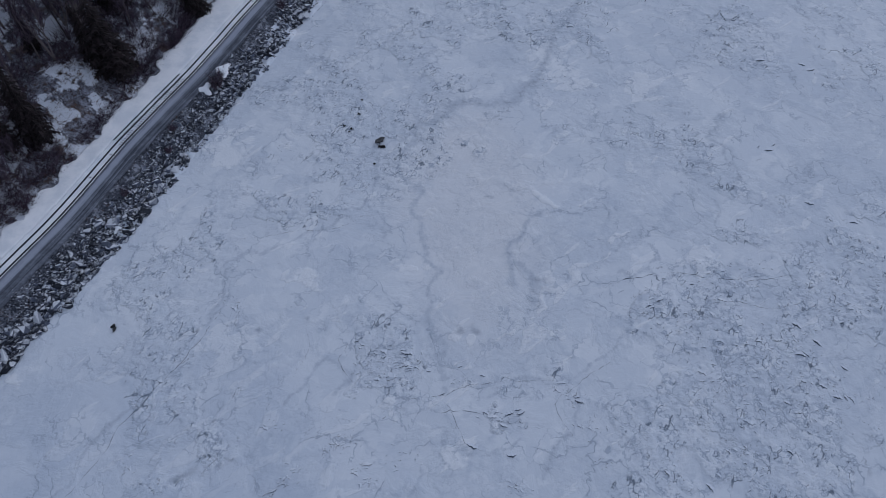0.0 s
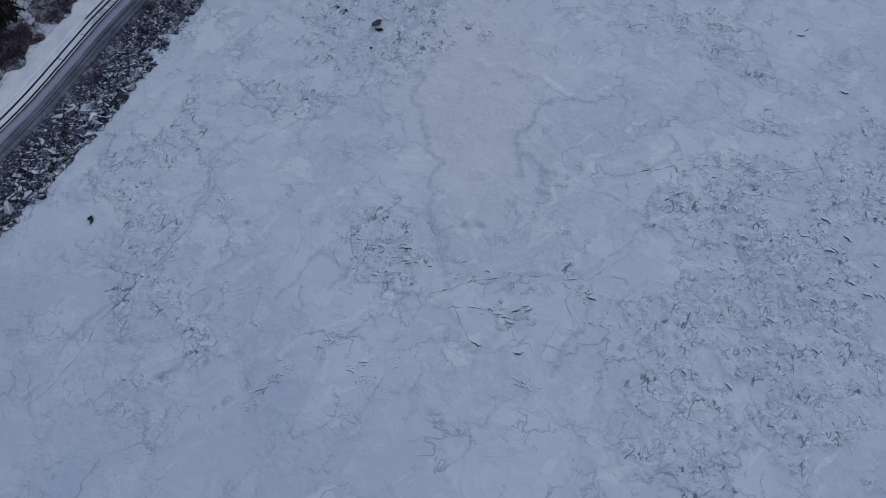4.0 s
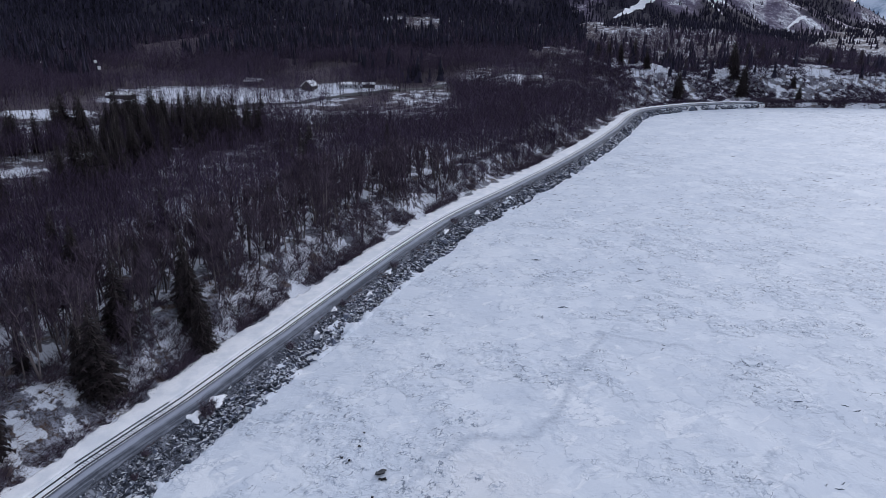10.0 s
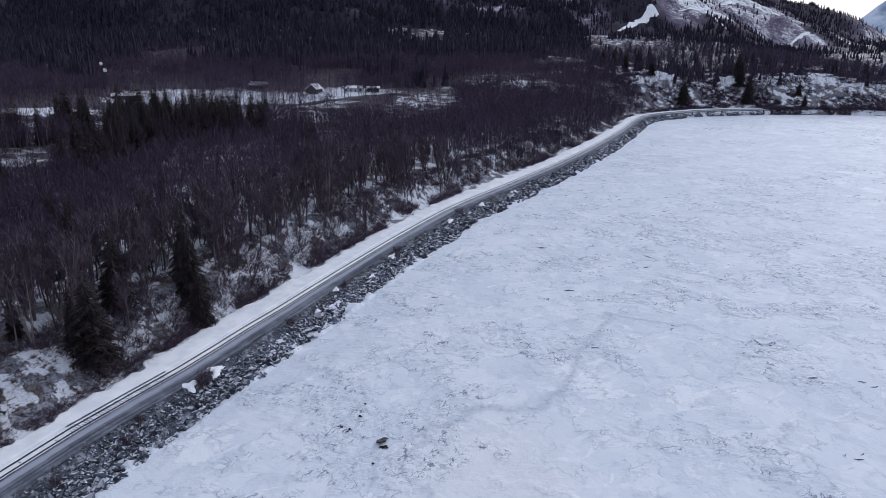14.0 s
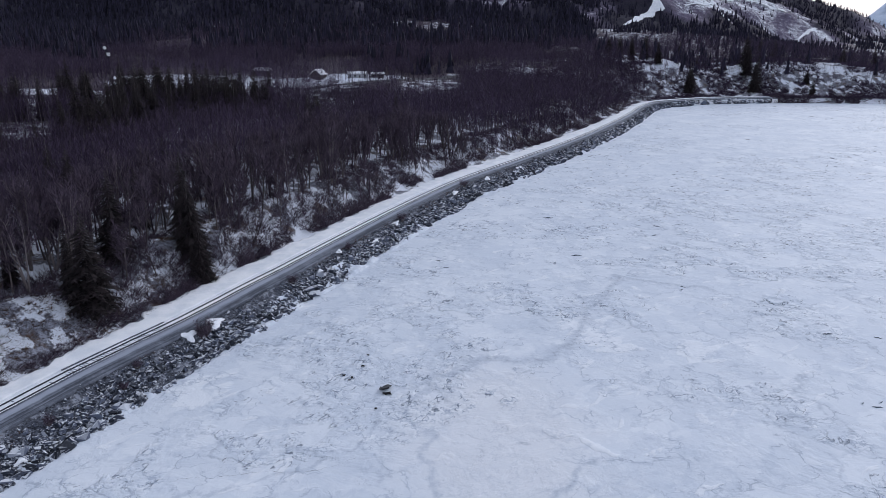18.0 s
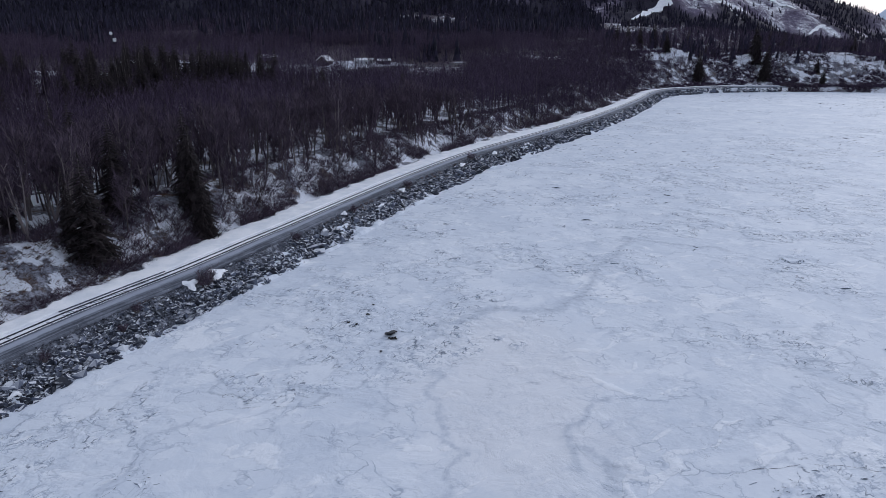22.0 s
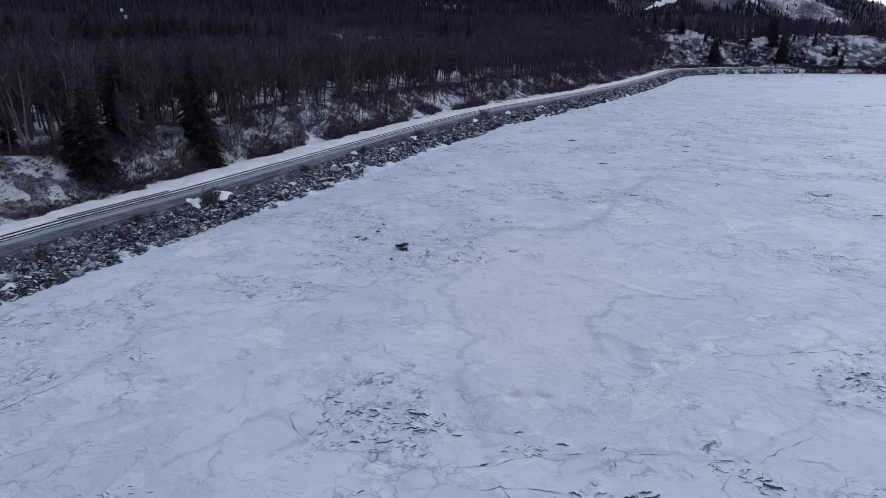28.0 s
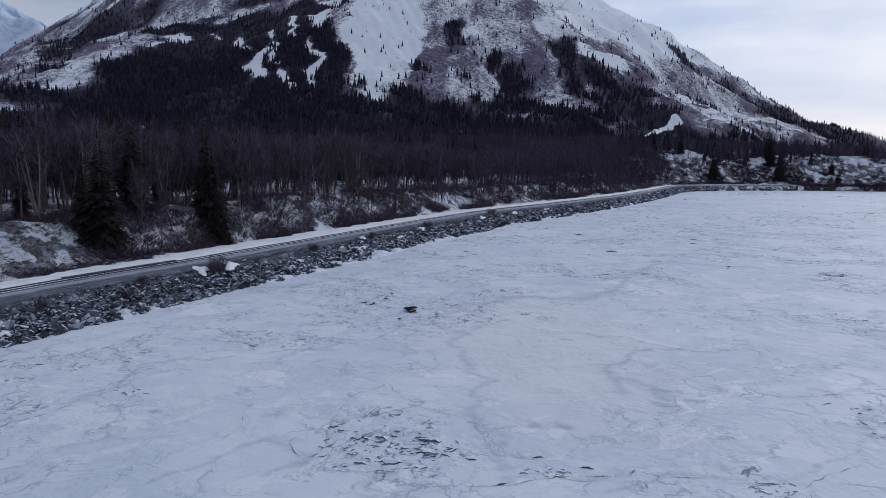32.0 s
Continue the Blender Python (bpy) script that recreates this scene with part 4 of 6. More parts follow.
def make_alder(seed, height=11.0, stems=1, twigs=620):
    """A bare broadleaf tree: trunk with limbs, and a crown of twigs."""
    r = np.random.RandomState(seed)
    V, F, base = [], [], 0
    tips, starts = [], []

    def add(pts, rad, sides):
        nonlocal base
        v, f = tube(pts, rad, sides)
        V.append(v)
        F.append(f + base)
        base += len(v)

    for st in range(stems):
        lean = r.normal(0, 0.06 + 0.10 * (stems > 1), 2)
        hh = height * r.uniform(0.8, 1.0)
        q = [np.array([lean[0] * hh * t + 0.12 * math.sin(t * 5 + st), lean[1] * hh * t + 0.1 * math.cos(t * 4), hh * t - 0.3]) for t in np.linspace(0, 1, 7)]
        add(q, np.interp(np.linspace(0, 1, 7), [0, 0.1, 1], [0.17, 0.13, 0.02]) * height / 11, 5)
        for b in range(11 // stems + 3):
            t = r.uniform(0.28, 0.92)
            p0 = q[int(t * 6)] + (q[min(6, int(t * 6) + 1)] - q[int(t * 6)]) * (t * 6 % 1)
            a = r.uniform(0, 6.28)
            ln = height * r.uniform(0.16, 0.34) * (1.15 - t * 0.6)
            out = np.array([math.cos(a), math.sin(a), r.uniform(0.7, 1.7)])
            out /= np.linalg.norm(out)
            p1, p2 = p0 + out * ln * 0.5, p0 + out * ln + np.array([0, 0, ln * 0.22])
            add([p0, p1, p2], np.array([0.05, 0.032, 0.012]) * height / 11, 3)
            starts += [(p0, p1), (p1, p2), (p1, p2)]
        starts += [(q[4], q[5]), (q[5], q[6]), (q[5], q[6])]
    pick = r.randint(len(starts), size=twigs)
    a, b = np.array([starts[i][0] for i in pick]), np.array([starts[i][1] for i in pick])
    p = a + (b - a) * r.rand(twigs, 1)
    d = (b - a) / (np.linalg.norm(b - a, axis=1)[:, None] + 1e-6) + r.normal(0, 0.55, (twigs, 3)) + (0, 0, 0.35)
    d /= np.linalg.norm(d, axis=1)[:, None]
    tv = blades(p, p + d * r.uniform(0.5, 1.9, (twigs, 1)) * height / 11, r.uniform(0.05, 0.10, twigs), r)
    root = new("alder_tree")
    t_ob = new("trunk", fast_mesh("trunk", np.vstack(V), np.vstack(F), BARK, True))
    c_ob = new("crown", fast_mesh("crown", tv, np.arange(len(tv)).reshape(-1, 3), TWIG))
    t_ob.parent = c_ob.parent = root
    return root


def spruce_arrays(r, height, whorls, arms, detail=True):
    """Boughs of a spruce as drooping, ragged fans of triangles."""
    out = []
    for w in range(whorls):
        t = (w + 0.5) / whorls
        zc = height * (0.06 + 0.94 * t)
        reach = height * 0.255 * (1 - t) ** 0.75 * r.uniform(0.7, 1.15) + 0.2
        n = max(4, int(arms * (1 - 0.5 * t)))
        for k in range(n):
            a = 6.283 * (k + r.uniform(0, 0.9)) / n
            ln = reach * r.uniform(0.65, 1.15)
            d, sd = np.array([math.cos(a), math.sin(a), 0]), np.array([-math.sin(a), math.cos(a), 0])
            p0 = np.array([0, 0, zc + 0.05 * height / whorls])
            p1 = d * ln * 0.55 + (0, 0, zc - 0.10 * ln)
            p2 = d * ln + (0, 0, zc - 0.34 * ln + r.uniform(-0.1, 0.1))
            wd = ln * r.uniform(0.12, 0.24)
            droop = np.array([0, 0, -wd * 0.55])
            out += [(p0, p1 + sd * wd + droop, p1), (p0, p1, p1 - sd * wd + droop), (p1, p1 + sd * wd + droop, p2), (p1, p2, p1 - sd * wd + droop)]
            if detail:
                for e in (-1, 1):
                    for g in (0.25, 0.6):
                        q = p1 * (1 - g) + p2 * g
                        out.append((q - d * 0.07 * ln, q + d * 0.07 * ln, q + sd * e * wd * r.uniform(1.2, 2.2) + d * ln * 0.12 + droop * r.uniform(0.6, 1.8)))
    out.append((np.array([0.12, 0, height * 0.95]), np.array([-0.1, 0.1, height * 0.95]), np.array([0, 0, height * 1.03])))
    return np.array(out).reshape(-1, 3)


def make_spruce(seed, height=16.0):
    r = np.random.RandomState(seed)
    root = new("spruce_tree")
    v = spruce_arrays(r, height, 34, 13)
    c_ob = new("crown", fast_mesh("crown", v, np.arange(len(v)).reshape(-1, 3), NEEDLE))
    tv, tf = tube([(0, 0, -0.4), (0, 0, height * 0.5), (0, 0, height)], [0.26, 0.16, 0.02], 6)
    t_ob = new("trunk", fast_mesh("trunk", tv, tf, BARK, True))
    t_ob.parent = c_ob.parent = root
    return root


def height_at(x, y):
    x, y = np.atleast_1d(np.asarray(x, float)), np.atleast_1d(np.asarray(y, float))
    s, o = track_coords(x, y)
    return ground_height(x, y, s, o), s, o


ALDERS = [tagged(make_alder(100 + i, 10.5 + 1.1 * (i % 3), 1 + (i % 2) * (1 + i % 3), 620), "tall bare alder tree with grey bark, standing in thin snow", "tree", "bare trees on the bank") for i in range(6)]
SPRUCES = [tagged(make_spruce(200 + i), "dark green spruce tree standing among bare alders", "tree", "spruces on the bank") for i in range(4)]
used_a, used_s = set(), set()


def put_tree(kinds, used, i, x, y, z, scale, yaw, label="", wide=1.0):
    """The first use moves the tree itself, later ones copy it."""
    root = kinds[i]
    m = pose(x, y, z, 0, 0, yaw) @ Matrix.Diagonal((scale * wide, scale * wide, scale, 1))
    if i not in used:
        used.add(i)
        root.matrix_basis = m
        ob = root
    else:
        ob = copy_thing(root, pose(x, y, z, 0, 0, yaw))
        ob.scale = (scale * wide, scale * wide, scale)
    if label:
        ob["label"] = label
    return ob


# spruces with a place of their own: x, y, height
for x, y, h in [(-58.8, 18.4, 21), (-63.5, 20.5, 14), (-68.7, -3.1, 21), (-72.5, -8, 15), (-61.5, 36.5, 20), (-45.8, 43.8, 15), (-49.5, 49.5, 20), (-52.2, 54.0, 22), (-75, 20, 10), (-66, 60, 16),
                (-82, 60, 20), (-95, 75, 19), (-72, 85, 15), (-78, 110, 15), (-44, 176, 22), (-49, 181, 17), (-41, 170, 13), (-12, 232, 18), (-8, 238, 14), (-47, 214, 20), (-58, 205, 17), (66, 330, 17)]:
    z = height_at(x, y)[0][0]
    put_tree(SPRUCES, used_s, rng.randint(4), x, y, z, h / 16, rng.uniform(0, 360), wide=1.1 if x == -58.8 else rng.uniform(0.62, 0.95))
# spruces on the bluff past the bend
for x, y, h in [(233, 533, 27), (237, 540, 20), (297, 546, 30), (302, 553, 32), (299, 570, 34), (304, 588, 32), (347, 537, 17), (352, 560, 14), (211, 561, 22), (205, 585, 24), (222, 640, 24),
                (196, 600, 20), (190, 575, 22), (182, 590, 24), (176, 610, 22), (340, 640, 22), (362, 655, 20), (405, 600, 18), (460, 640, 20), (250, 620, 22), (262, 600, 16)]:
    z = height_at(x, y)[0][0]
    put_tree(SPRUCES, used_s, rng.randint(4), x, y, z, h / 16, rng.uniform(0, 360), wide=rng.uniform(0.7, 0.95))

# spruces in the stand behind the bank
count = 0
while count < 165:
    az, d = rng.uniform(-36, -13.5), rng.uniform(262, 430)
    x, y = 9.5 + d * math.sin(radians(az)), -109 + d * math.cos(radians(az))
    if d < 262 + 100 * smooth01((az + 28) / 12) or fractal(np.array([x]), np.array([y]), 0.02, 27, 2)[0] < -0.4:
        continue
    z, s, o = height_at(x, y)
    put_tree(SPRUCES, used_s, rng.randint(4), x, y, z[0], rng.uniform(1.0, 1.7), rng.uniform(0, 360), wide=rng.uniform(0.65, 0.95))
    count += 1

# bare trees nearest the water: the first 300 singly, the rest as one thicket
rest_v, rest_f, rest_n = [], [], 0
count = 0
while count < 420:
    s, land = rng.uniform(-45, 190), 9.5 + 33 * rng.rand() ** 0.85
    x, y = along(s, -land)
    if math.hypot(x + 64, y - 8) < 9:
        continue
    z = height_at(x, y)[0][0]
    k, sc, yaw = rng.randint(6), rng.uniform(0.8, 1.6) * (0.62 if land < 15 else 1), rng.uniform(0, 360)
    if count < 300:
        put_tree(ALDERS, used_a, k, x, y, z, sc, yaw)
    else:
        for child in ALDERS[k].children:
            me = child.data
            v, f = np.empty(len(me.vertices) * 3), []
            me.vertices.foreach_get("co", v)
            me.calc_loop_triangles()
            f = np.empty(len(me.loop_triangles) * 3, np.int32)
            me.loop_triangles.foreach_get("vertices", f)
            rest_v.append((v.reshape(-1, 3) * sc) @ rotation(0, 0, radians(yaw)).T + (x, y, z))
            rest_f.append(f.reshape(-1, 3) + rest_n)
            rest_n += len(me.vertices)
    count += 1
tagged(new("alder_thicket", fast_mesh("alder_thicket", np.vstack(rest_v), np.vstack(rest_f), TWIG)), "thicket of bare alders behind the first trees", "woodland", kind="stuff")


def scatter(n, r0, r1, az0, az1, seed, power=0.5):
    r = np.random.RandomState(seed)
    a = np.radians(r.uniform(az0, az1, n))
    d = (r0 ** (1 / power) + (r1 ** (1 / power) - r0 ** (1 / power)) * r.rand(n)) ** power
    return 9.5 + d * np.sin(a), -109 + d * np.cos(a)


THIN = [(-30, 345, 70, 45), (-150, 345, 80, 50), (70, 512, 60, 40)]


def in_clearing(x, y):
    hit = np.zeros(len(x), bool)
    for cx, cy, a, b in CLEARINGS:
        hit |= ((x - cx) / a) ** 2 + ((y - cy) / b) ** 2 < 1
    return hit & (np.random.RandomState(77).rand(len(x)) < 0.64)


PALE_TRUNK = make_plain("pale_alder_trunk", (0.07, 0.06, 0.062), (0.22, 0.19, 0.19), 0.5, 0.9, 0.0, 0.0, "island")


def bare_wood():
    """The bare wood beyond the first rows."""
    r = np.random.RandomState(5)
    x, y = scatter(50000, 120, 1250, -40, 37, 6, 0.78)
    # a denser belt above the line up to the bend
    bs, bl = r.uniform(230, 540, 4200), 10 + 115 * r.rand(4200)
    bx, by = along(bs, -bl)
    cs, cl = r.uniform(-20, 330, 5600), 42 + 190 * r.rand(5600)
    cx, cy = along(cs, -cl)
    ex, ey = scatter(7000, 560, 780, -38, 8, 7, 0.5)
    x, y = np.concatenate([x, bx, cx, ex]), np.concatenate([y, by, cy, ey])
    z, s, o = height_at(x, y)
    land = -o
    keep = (land > 9) & ~((s > -50) & (s < 195) & (land < 42)) & ~in_clearing(x, y) & (fractal(x, y, 0.02, 15) > -0.55) & ~((land < 20) & (s > 540))
    for cx, cy, a, b_ in THIN:
        keep &= ~((((x - cx) / a) ** 2 + ((y - cy) / b_) ** 2 < 1) & (r.rand(len(x)) < 0.6))
    az, d = np.degrees(np.arctan2(x - 9.5, y + 109)), np.hypot(x - 9.5, y + 109)
    keep &= ~((az < -13.5) & (az > -27.5) & (d > 270 + 70 * smooth01((az + 28) / 12)) & (d < 450)) | (r.rand(len(x)) < 0.4)
    keep &= (s < 560) | (r.rand(len(x)) < 0.55)
    deep = smooth01((np.hypot(x - 9.5, y + 109) - 690) / 90)
    keep &= r.rand(len(x)) > 0.45 * deep * (s < 600)
    x, y, z = x[keep], y[keep], z[keep]
    n = len(x)
    h = r.uniform(9, 16.5, n) * np.where(land[keep] < 16, 0.7, 1.0)
    b = np.stack([x, y, z - 0.3], 1)
    T = []
    lean = np.stack([r.normal(0, 0.05, n), r.normal(0, 0.05, n), np.ones(n)], 1)
    for k in range(2):
        T.append(blades(b, b + lean * h[:, None], np.full(n, 0.26), r))
    for k in range(7):
        p = b + lean * (h * r.uniform(0.35, 0.85, n))[:, None]
        a = r.uniform(0, 6.28, n)
        d = np.stack([np.cos(a), np.sin(a), r.uniform(0.8, 1.8, n)], 1)
        T.append(blades(p, p + d * (h * r.uniform(0.13, 0.24, n))[:, None], np.full(n, 0.13), r))
    for k in range(24):
        t = r.uniform(0.35, 1.0, n)
        a, rad = r.uniform(0, 6.28, n), r.rand(n) ** 0.5 * (h * 0.22) * (1.25 - t)
        p = b + lean * (h * t)[:, None] + np.stack([np.cos(a) * rad * 1.6, np.sin(a) * rad * 1.6, 0 * a], 1)
        d = np.stack([np.cos(a) * 0.5, np.sin(a) * 0.5, np.ones(n)], 1) + r.normal(0, 0.35, (n, 3))
        T.append(blades(p, p + d * r.uniform(0.8, 2.2, (n, 1)), r.uniform(0.10, 0.20, n) * np.interp(y, [300, 900], [1, 1.8]), r))
    v = np.vstack(T)
    ob = new("bare_woodland", fast_mesh("bare_woodland", v, np.arange(len(v)).reshape(-1, 3), WOOD_FAR))
    ob.data.materials.append(PALE_TRUNK)
    pale = np.tile(r.rand(n) < 0.4, 2)
    ob.data.polygons.foreach_set("material_index", np.concatenate([pale.astype(np.int32), np.zeros(len(v) // 3 - 2 * n, np.int32)]))
    tagged(ob, "dense bare alder wood, purple-brown in winter", "woodland", kind="stuff")


def conifer_wood(name, x, y, z, h, seed, label, arms=5, tiers=3):
    """Many small conifers in one mesh."""
    r = np.random.RandomState(seed)
    n = len(x)
    T = []
    for k in range(tiers):
        zc, zt = z + h * (0.02 + 0.80 * k / tiers), z + h * (0.48 + 0.55 * (k + 1) / tiers) * np.where(k == tiers - 1, 1, 0.9)
        rad = h * 0.19 * (1 - 0.72 * k / tiers)
        ph = r.uniform(0, 6.28, n)
        for a in range(arms):
            a0, a1 = ph + 6.283 * a / arms, ph + 6.283 * (a + 1.05) / arms
            r0, r1 = rad * r.uniform(0.6, 1.25, n), rad * r.uniform(0.6, 1.25, n)
            p0 = np.stack([x + np.cos(a0) * r0, y + np.sin(a0) * r0, zc - h * 0.05 * r.rand(n)], 1)
            p1 = np.stack([x + np.cos(a1) * r1, y + np.sin(a1) * r1, zc + h * 0.04 * r.rand(n)], 1)
            T.append(np.stack([p0, p1, np.stack([x, y, np.minimum(zt, z + h)], 1)], 1).reshape(-1, 3))
    v = np.vstack(T)
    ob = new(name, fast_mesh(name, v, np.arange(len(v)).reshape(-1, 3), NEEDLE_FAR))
    tagged(ob, label, "conifer forest", kind="stuff")


SNOWFIELDS = [([(350, 1250), (385, 1295), (418, 1345), (442, 1366), (456, 1374)], 7, 24, "open snow chute in the woods at the mountain's foot"),
              ([(507, 1400), (545, 1419), (602, 1494)], 6, 10, "narrow snowy ledge above the woods"),
              ([(800, 1950), (845, 2000), (883, 2036), (900, 1985), (956, 1955), (989, 1927)], 15, 11, "long snowy ledge across the lower slope"),
              ([(927, 1768), (989, 1838), (1032, 1883)], 5, 9, "short steep snow strip on the lower slope")]


def on_snowfield(x, y):
    hit = np.zeros(len(x), bool)
    for pts, w0, w1, _ in SNOWFIELDS:
        hit |= polyline_distance(x, y, pts) < max(w0, w1) * 0.5
    return hit


def conifers():
    r = np.random.RandomState(8)
    x, y = scatter(26000, 600, 1900, -40, 36, 9, 0.6)
    z, s, o = height_at(x, y)
    d = np.hypot(x - 9.5, y + 109)
    want = smooth01((fractal(x, y, 0.011, 19) + np.interp(d, [330, 520, 690, 800, 1000, 1400, 1900], [-1.2, -0.6, 0.1, 0.55, 0.75, 0.65, 0.5])) * 1.5)
    az = np.degrees(np.arctan2(x - 9.5, y + 109))
    want = np.where(az > 12, np.where((d > 690) & (d < 830) & (az < 22.5), 0.40, want * 0.10), want)
    m = mountain_height(x, y)
    want = np.where(m > 12, want * mountain_cover(x, y, m)[0], want)
    keep = (o < -40) & (d > 610) & (r.rand(len(x)) < want) & ~in_clearing(x, y) & ~on_snowfield(x, y)
    conifer_wood("valley_spruces", x[keep], y[keep], z[keep] - 0.5, r.uniform(11, 25, keep.sum()) * np.where(az[keep] > 12, 0.75, 1), 10, "dark spruce forest on the valley floor")
    x, y = scatter(75000, 1300, 3700, -42, 40, 12, 0.7)
    z, s, o = height_at(x, y)
    m = mountain_height(x, y)
    stand, scrub = mountain_cover(x, y, m)
    want = 0.7 * stand + 0.05 * scrub * (fractal(x, y, 0.02, 29, 3) > 0.1) + 0.03 * np.interp(m, [400, 900], [1, 0.1])
    keep = (m > 5) & ~on_snowfield(x, y) & (r.rand(len(x)) < want) & (o < -40)
    conifer_wood("mountain_spruces", x[keep], y[keep], z[keep] - 1, r.uniform(7, 17, keep.sum()), 13, "dark spruces climbing the lower mountainside", 4, 2)


def brush(name, x, y, z, h, seed, material, label, stems=9, width=0.07, spread=0.9):
    """Thickets of thin stems in one mesh."""
    r = np.random.RandomState(seed)
    n = len(x)
    b = np.stack([x, y, z - 0.1], 1)
    T = []
    for k in range(stems):
        a = r.uniform(0, 6.28, n)
        p = b + np.stack([np.cos(a), np.sin(a), 0 * a], 1) * (r.rand(n) * 0.35 * h)[:, None]
        d = np.stack([np.cos(a) * spread, np.sin(a) * spread, np.ones(n)], 1) + r.normal(0, 0.3, (n, 3))
        T.append(blades(p, p + d * (h * r.uniform(0.45, 1.0, n))[:, None], width * r.uniform(0.6, 1.5, n), r))
    v = np.vstack(T)
    ob = new(name, fast_mesh(name, v, np.arange(len(v)).reshape(-1, 3), material))
    tagged(ob, label, name.replace("_", " "), kind="stuff")


def thickets():
    r = np.random.RandomState(31)
    # alder scrub along the foot of the bank
    s, land = np.concatenate([r.uniform(-150, 560, 8000), r.uniform(-60, 25, 2600), r.uniform(15, 330, 5400)]), 6.6 + 20 * r.rand(16000) ** 1.7
    keep = fractal(s, land * 2, 0.08, 44, 3) > -0.35 + np.where(land < 8.2, 0.35, 0) + 0 * s
    x, y = along(s[keep], -land[keep])
    far = np.hypot(x + 64, y - 8) > 8
    x, y = x[far], y[far]
    z, _, _ = height_at(x, y)
    brush("bank_scrub", x, y, z, r.uniform(0.7, 3.3, len(x)), 32, TWIG, "tangled bare scrub on the bank beside the railway", 11, 0.09)
    s, land = r.uniform(-140, 60, 3000), 6.0 + 3.4 * r.rand(3000)
    keep = fractal(s, land, 0.3, 46, 4) > 0.10 - 0.25 * (land - 6.6)
    x, y = along(s[keep], -land[keep])
    z, _, _ = height_at(x, y)
    brush("edge_scrub", x, y, z, r.uniform(0.3, 1.1, len(x)), 36, TWIG, "low dark brush along the edge of the snow shoulder", 11, 0.07, 1.1)
    s, land = r.uniform(-120, 60, 5200), 6.8 + 15 * r.rand(5200)
    keep = fractal(s, land * 2, 0.12, 48, 3) > 0.12
    x, y = along(s[keep], -land[keep])
    z, _, _ = height_at(x, y)
    brush("dead_grass", x, y, z, r.uniform(0.3, 0.8, len(x)), 33, GRASS, "flattened brown dead grass poking through snow", 14, 0.06, 1.5)
    # scrub on the far bluff
    s, land = r.uniform(530, 1150, 40000), -8 + 165 * r.rand(40000) ** 1.15
    keep = (fractal(s, land, 0.05, 49, 4) + 0.5 * fractal(s, land, 0.3, 51, 2) > -0.06 - 0.15 * (land < 8)) & ((s > 652) | (land > 6.5))
    x, y = along(s[keep], -land[keep])
    z, _, _ = height_at(x, y)
    brush("bluff_scrub", x, y, z, r.uniform(0.9, 3.8, len(x)) * np.interp(land[keep], [0, 12], [0.6, 1]), 34, WOOD_FAR, "bare scrub over the snowy bluff", 12, 0.34)
    # clumps of dark brush down to the ice past the end of the line
    s, land = r.uniform(645, 1150, 2600), -7.5 + 16 * r.rand(2600)
    keep = fractal(s, s * 0, 0.05, 53, 3) > -0.05 - 0.05 * land
    x, y = along(s[keep], -land[keep])
    z = np.interp(-land[keep], [-9, 0, 7], [4.8, 3.6, 0.3])
    brush("shore_brush", x, y, z, r.uniform(1.2, 4.2, len(x)), 38, TWIG, "dark leafless brush along the frozen shore", 14, 0.30)
    # weeds among the stones
    s, o = r.uniform(-90, 330, 800), r.rand(800) ** 1.6
    o = edge_offset(s) + 0.2 + 3.2 * o
    keep = fractal(s, o, 0.1, 50, 3) > 0.08
    x, y = along(s[keep], o[keep])
    z = slope_height(s[keep], o[keep])
    brush("riprap_weeds", x, y, z, r.uniform(0.4, 1.0, len(x)), 35, GRASS, "thin dead weeds among the riprap stones", 9, 0.05)


bare_wood()
conifers()
thickets()


# ---- stones and driftwood on the ice ----
def lone_stone(x, y, size, seed, name="ice_stone", label="dark mud-covered stone lying on the snowy ice", flat=0.28):
    r = np.random.RandomState(seed)
    bm = bmesh.new()
    for i in range(r.randint(2, 4)):
        b2 = rough_stone(r, flat)
        me = bpy.data.meshes.new("lump")
        b2.to_mesh(me)
        b2.free()
        me.transform(pose(r.normal(0, 0.35), r.normal(0, 0.2), 0.1, r.uniform(-20, 20), r.uniform(-20, 20), r.uniform(0, 360)) @ Matrix.Scale(r.uniform(0.5, 1.0), 4))
        bm.from_mesh(me)
        bpy.data.meshes.remove(me)
    me = bpy.data.meshes.new(name)
    bm.to_mesh(me)
    bm.free()
    me.materials.append(WET_ROCK)
    ob = new(name, me)
    ob.location, ob.rotation_euler, ob.scale = (x, y, float(ice_height(np.array([x]), np.array([y]))[0]) + 0.05), (0, 0, r.uniform(0, 6)), (size, size, size)
    return tagged(ob, label, "stone", "dark stones on the ice")


for i, (x, y, sz) in enumerate([(-0.2, 0.9, 2.2), (0.9, -0.5, 1.3), (-6.4, 4.9, 0.8), (-8.0, 6.4, 0.8), (-4.1, 14.9, 0.6), (-4.7, 9.9, 0.8), (-1.0, -5.8, 0.9), (-46.5, -44.4, 1.3)]):
    lone_stone(x, y, sz, 300 + i)


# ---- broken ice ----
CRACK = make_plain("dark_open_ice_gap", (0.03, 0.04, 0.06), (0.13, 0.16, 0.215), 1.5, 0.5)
# shade under the plate rims, painted as faces of random darkness
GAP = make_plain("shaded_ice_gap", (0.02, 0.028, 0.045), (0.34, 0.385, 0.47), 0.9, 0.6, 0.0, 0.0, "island")


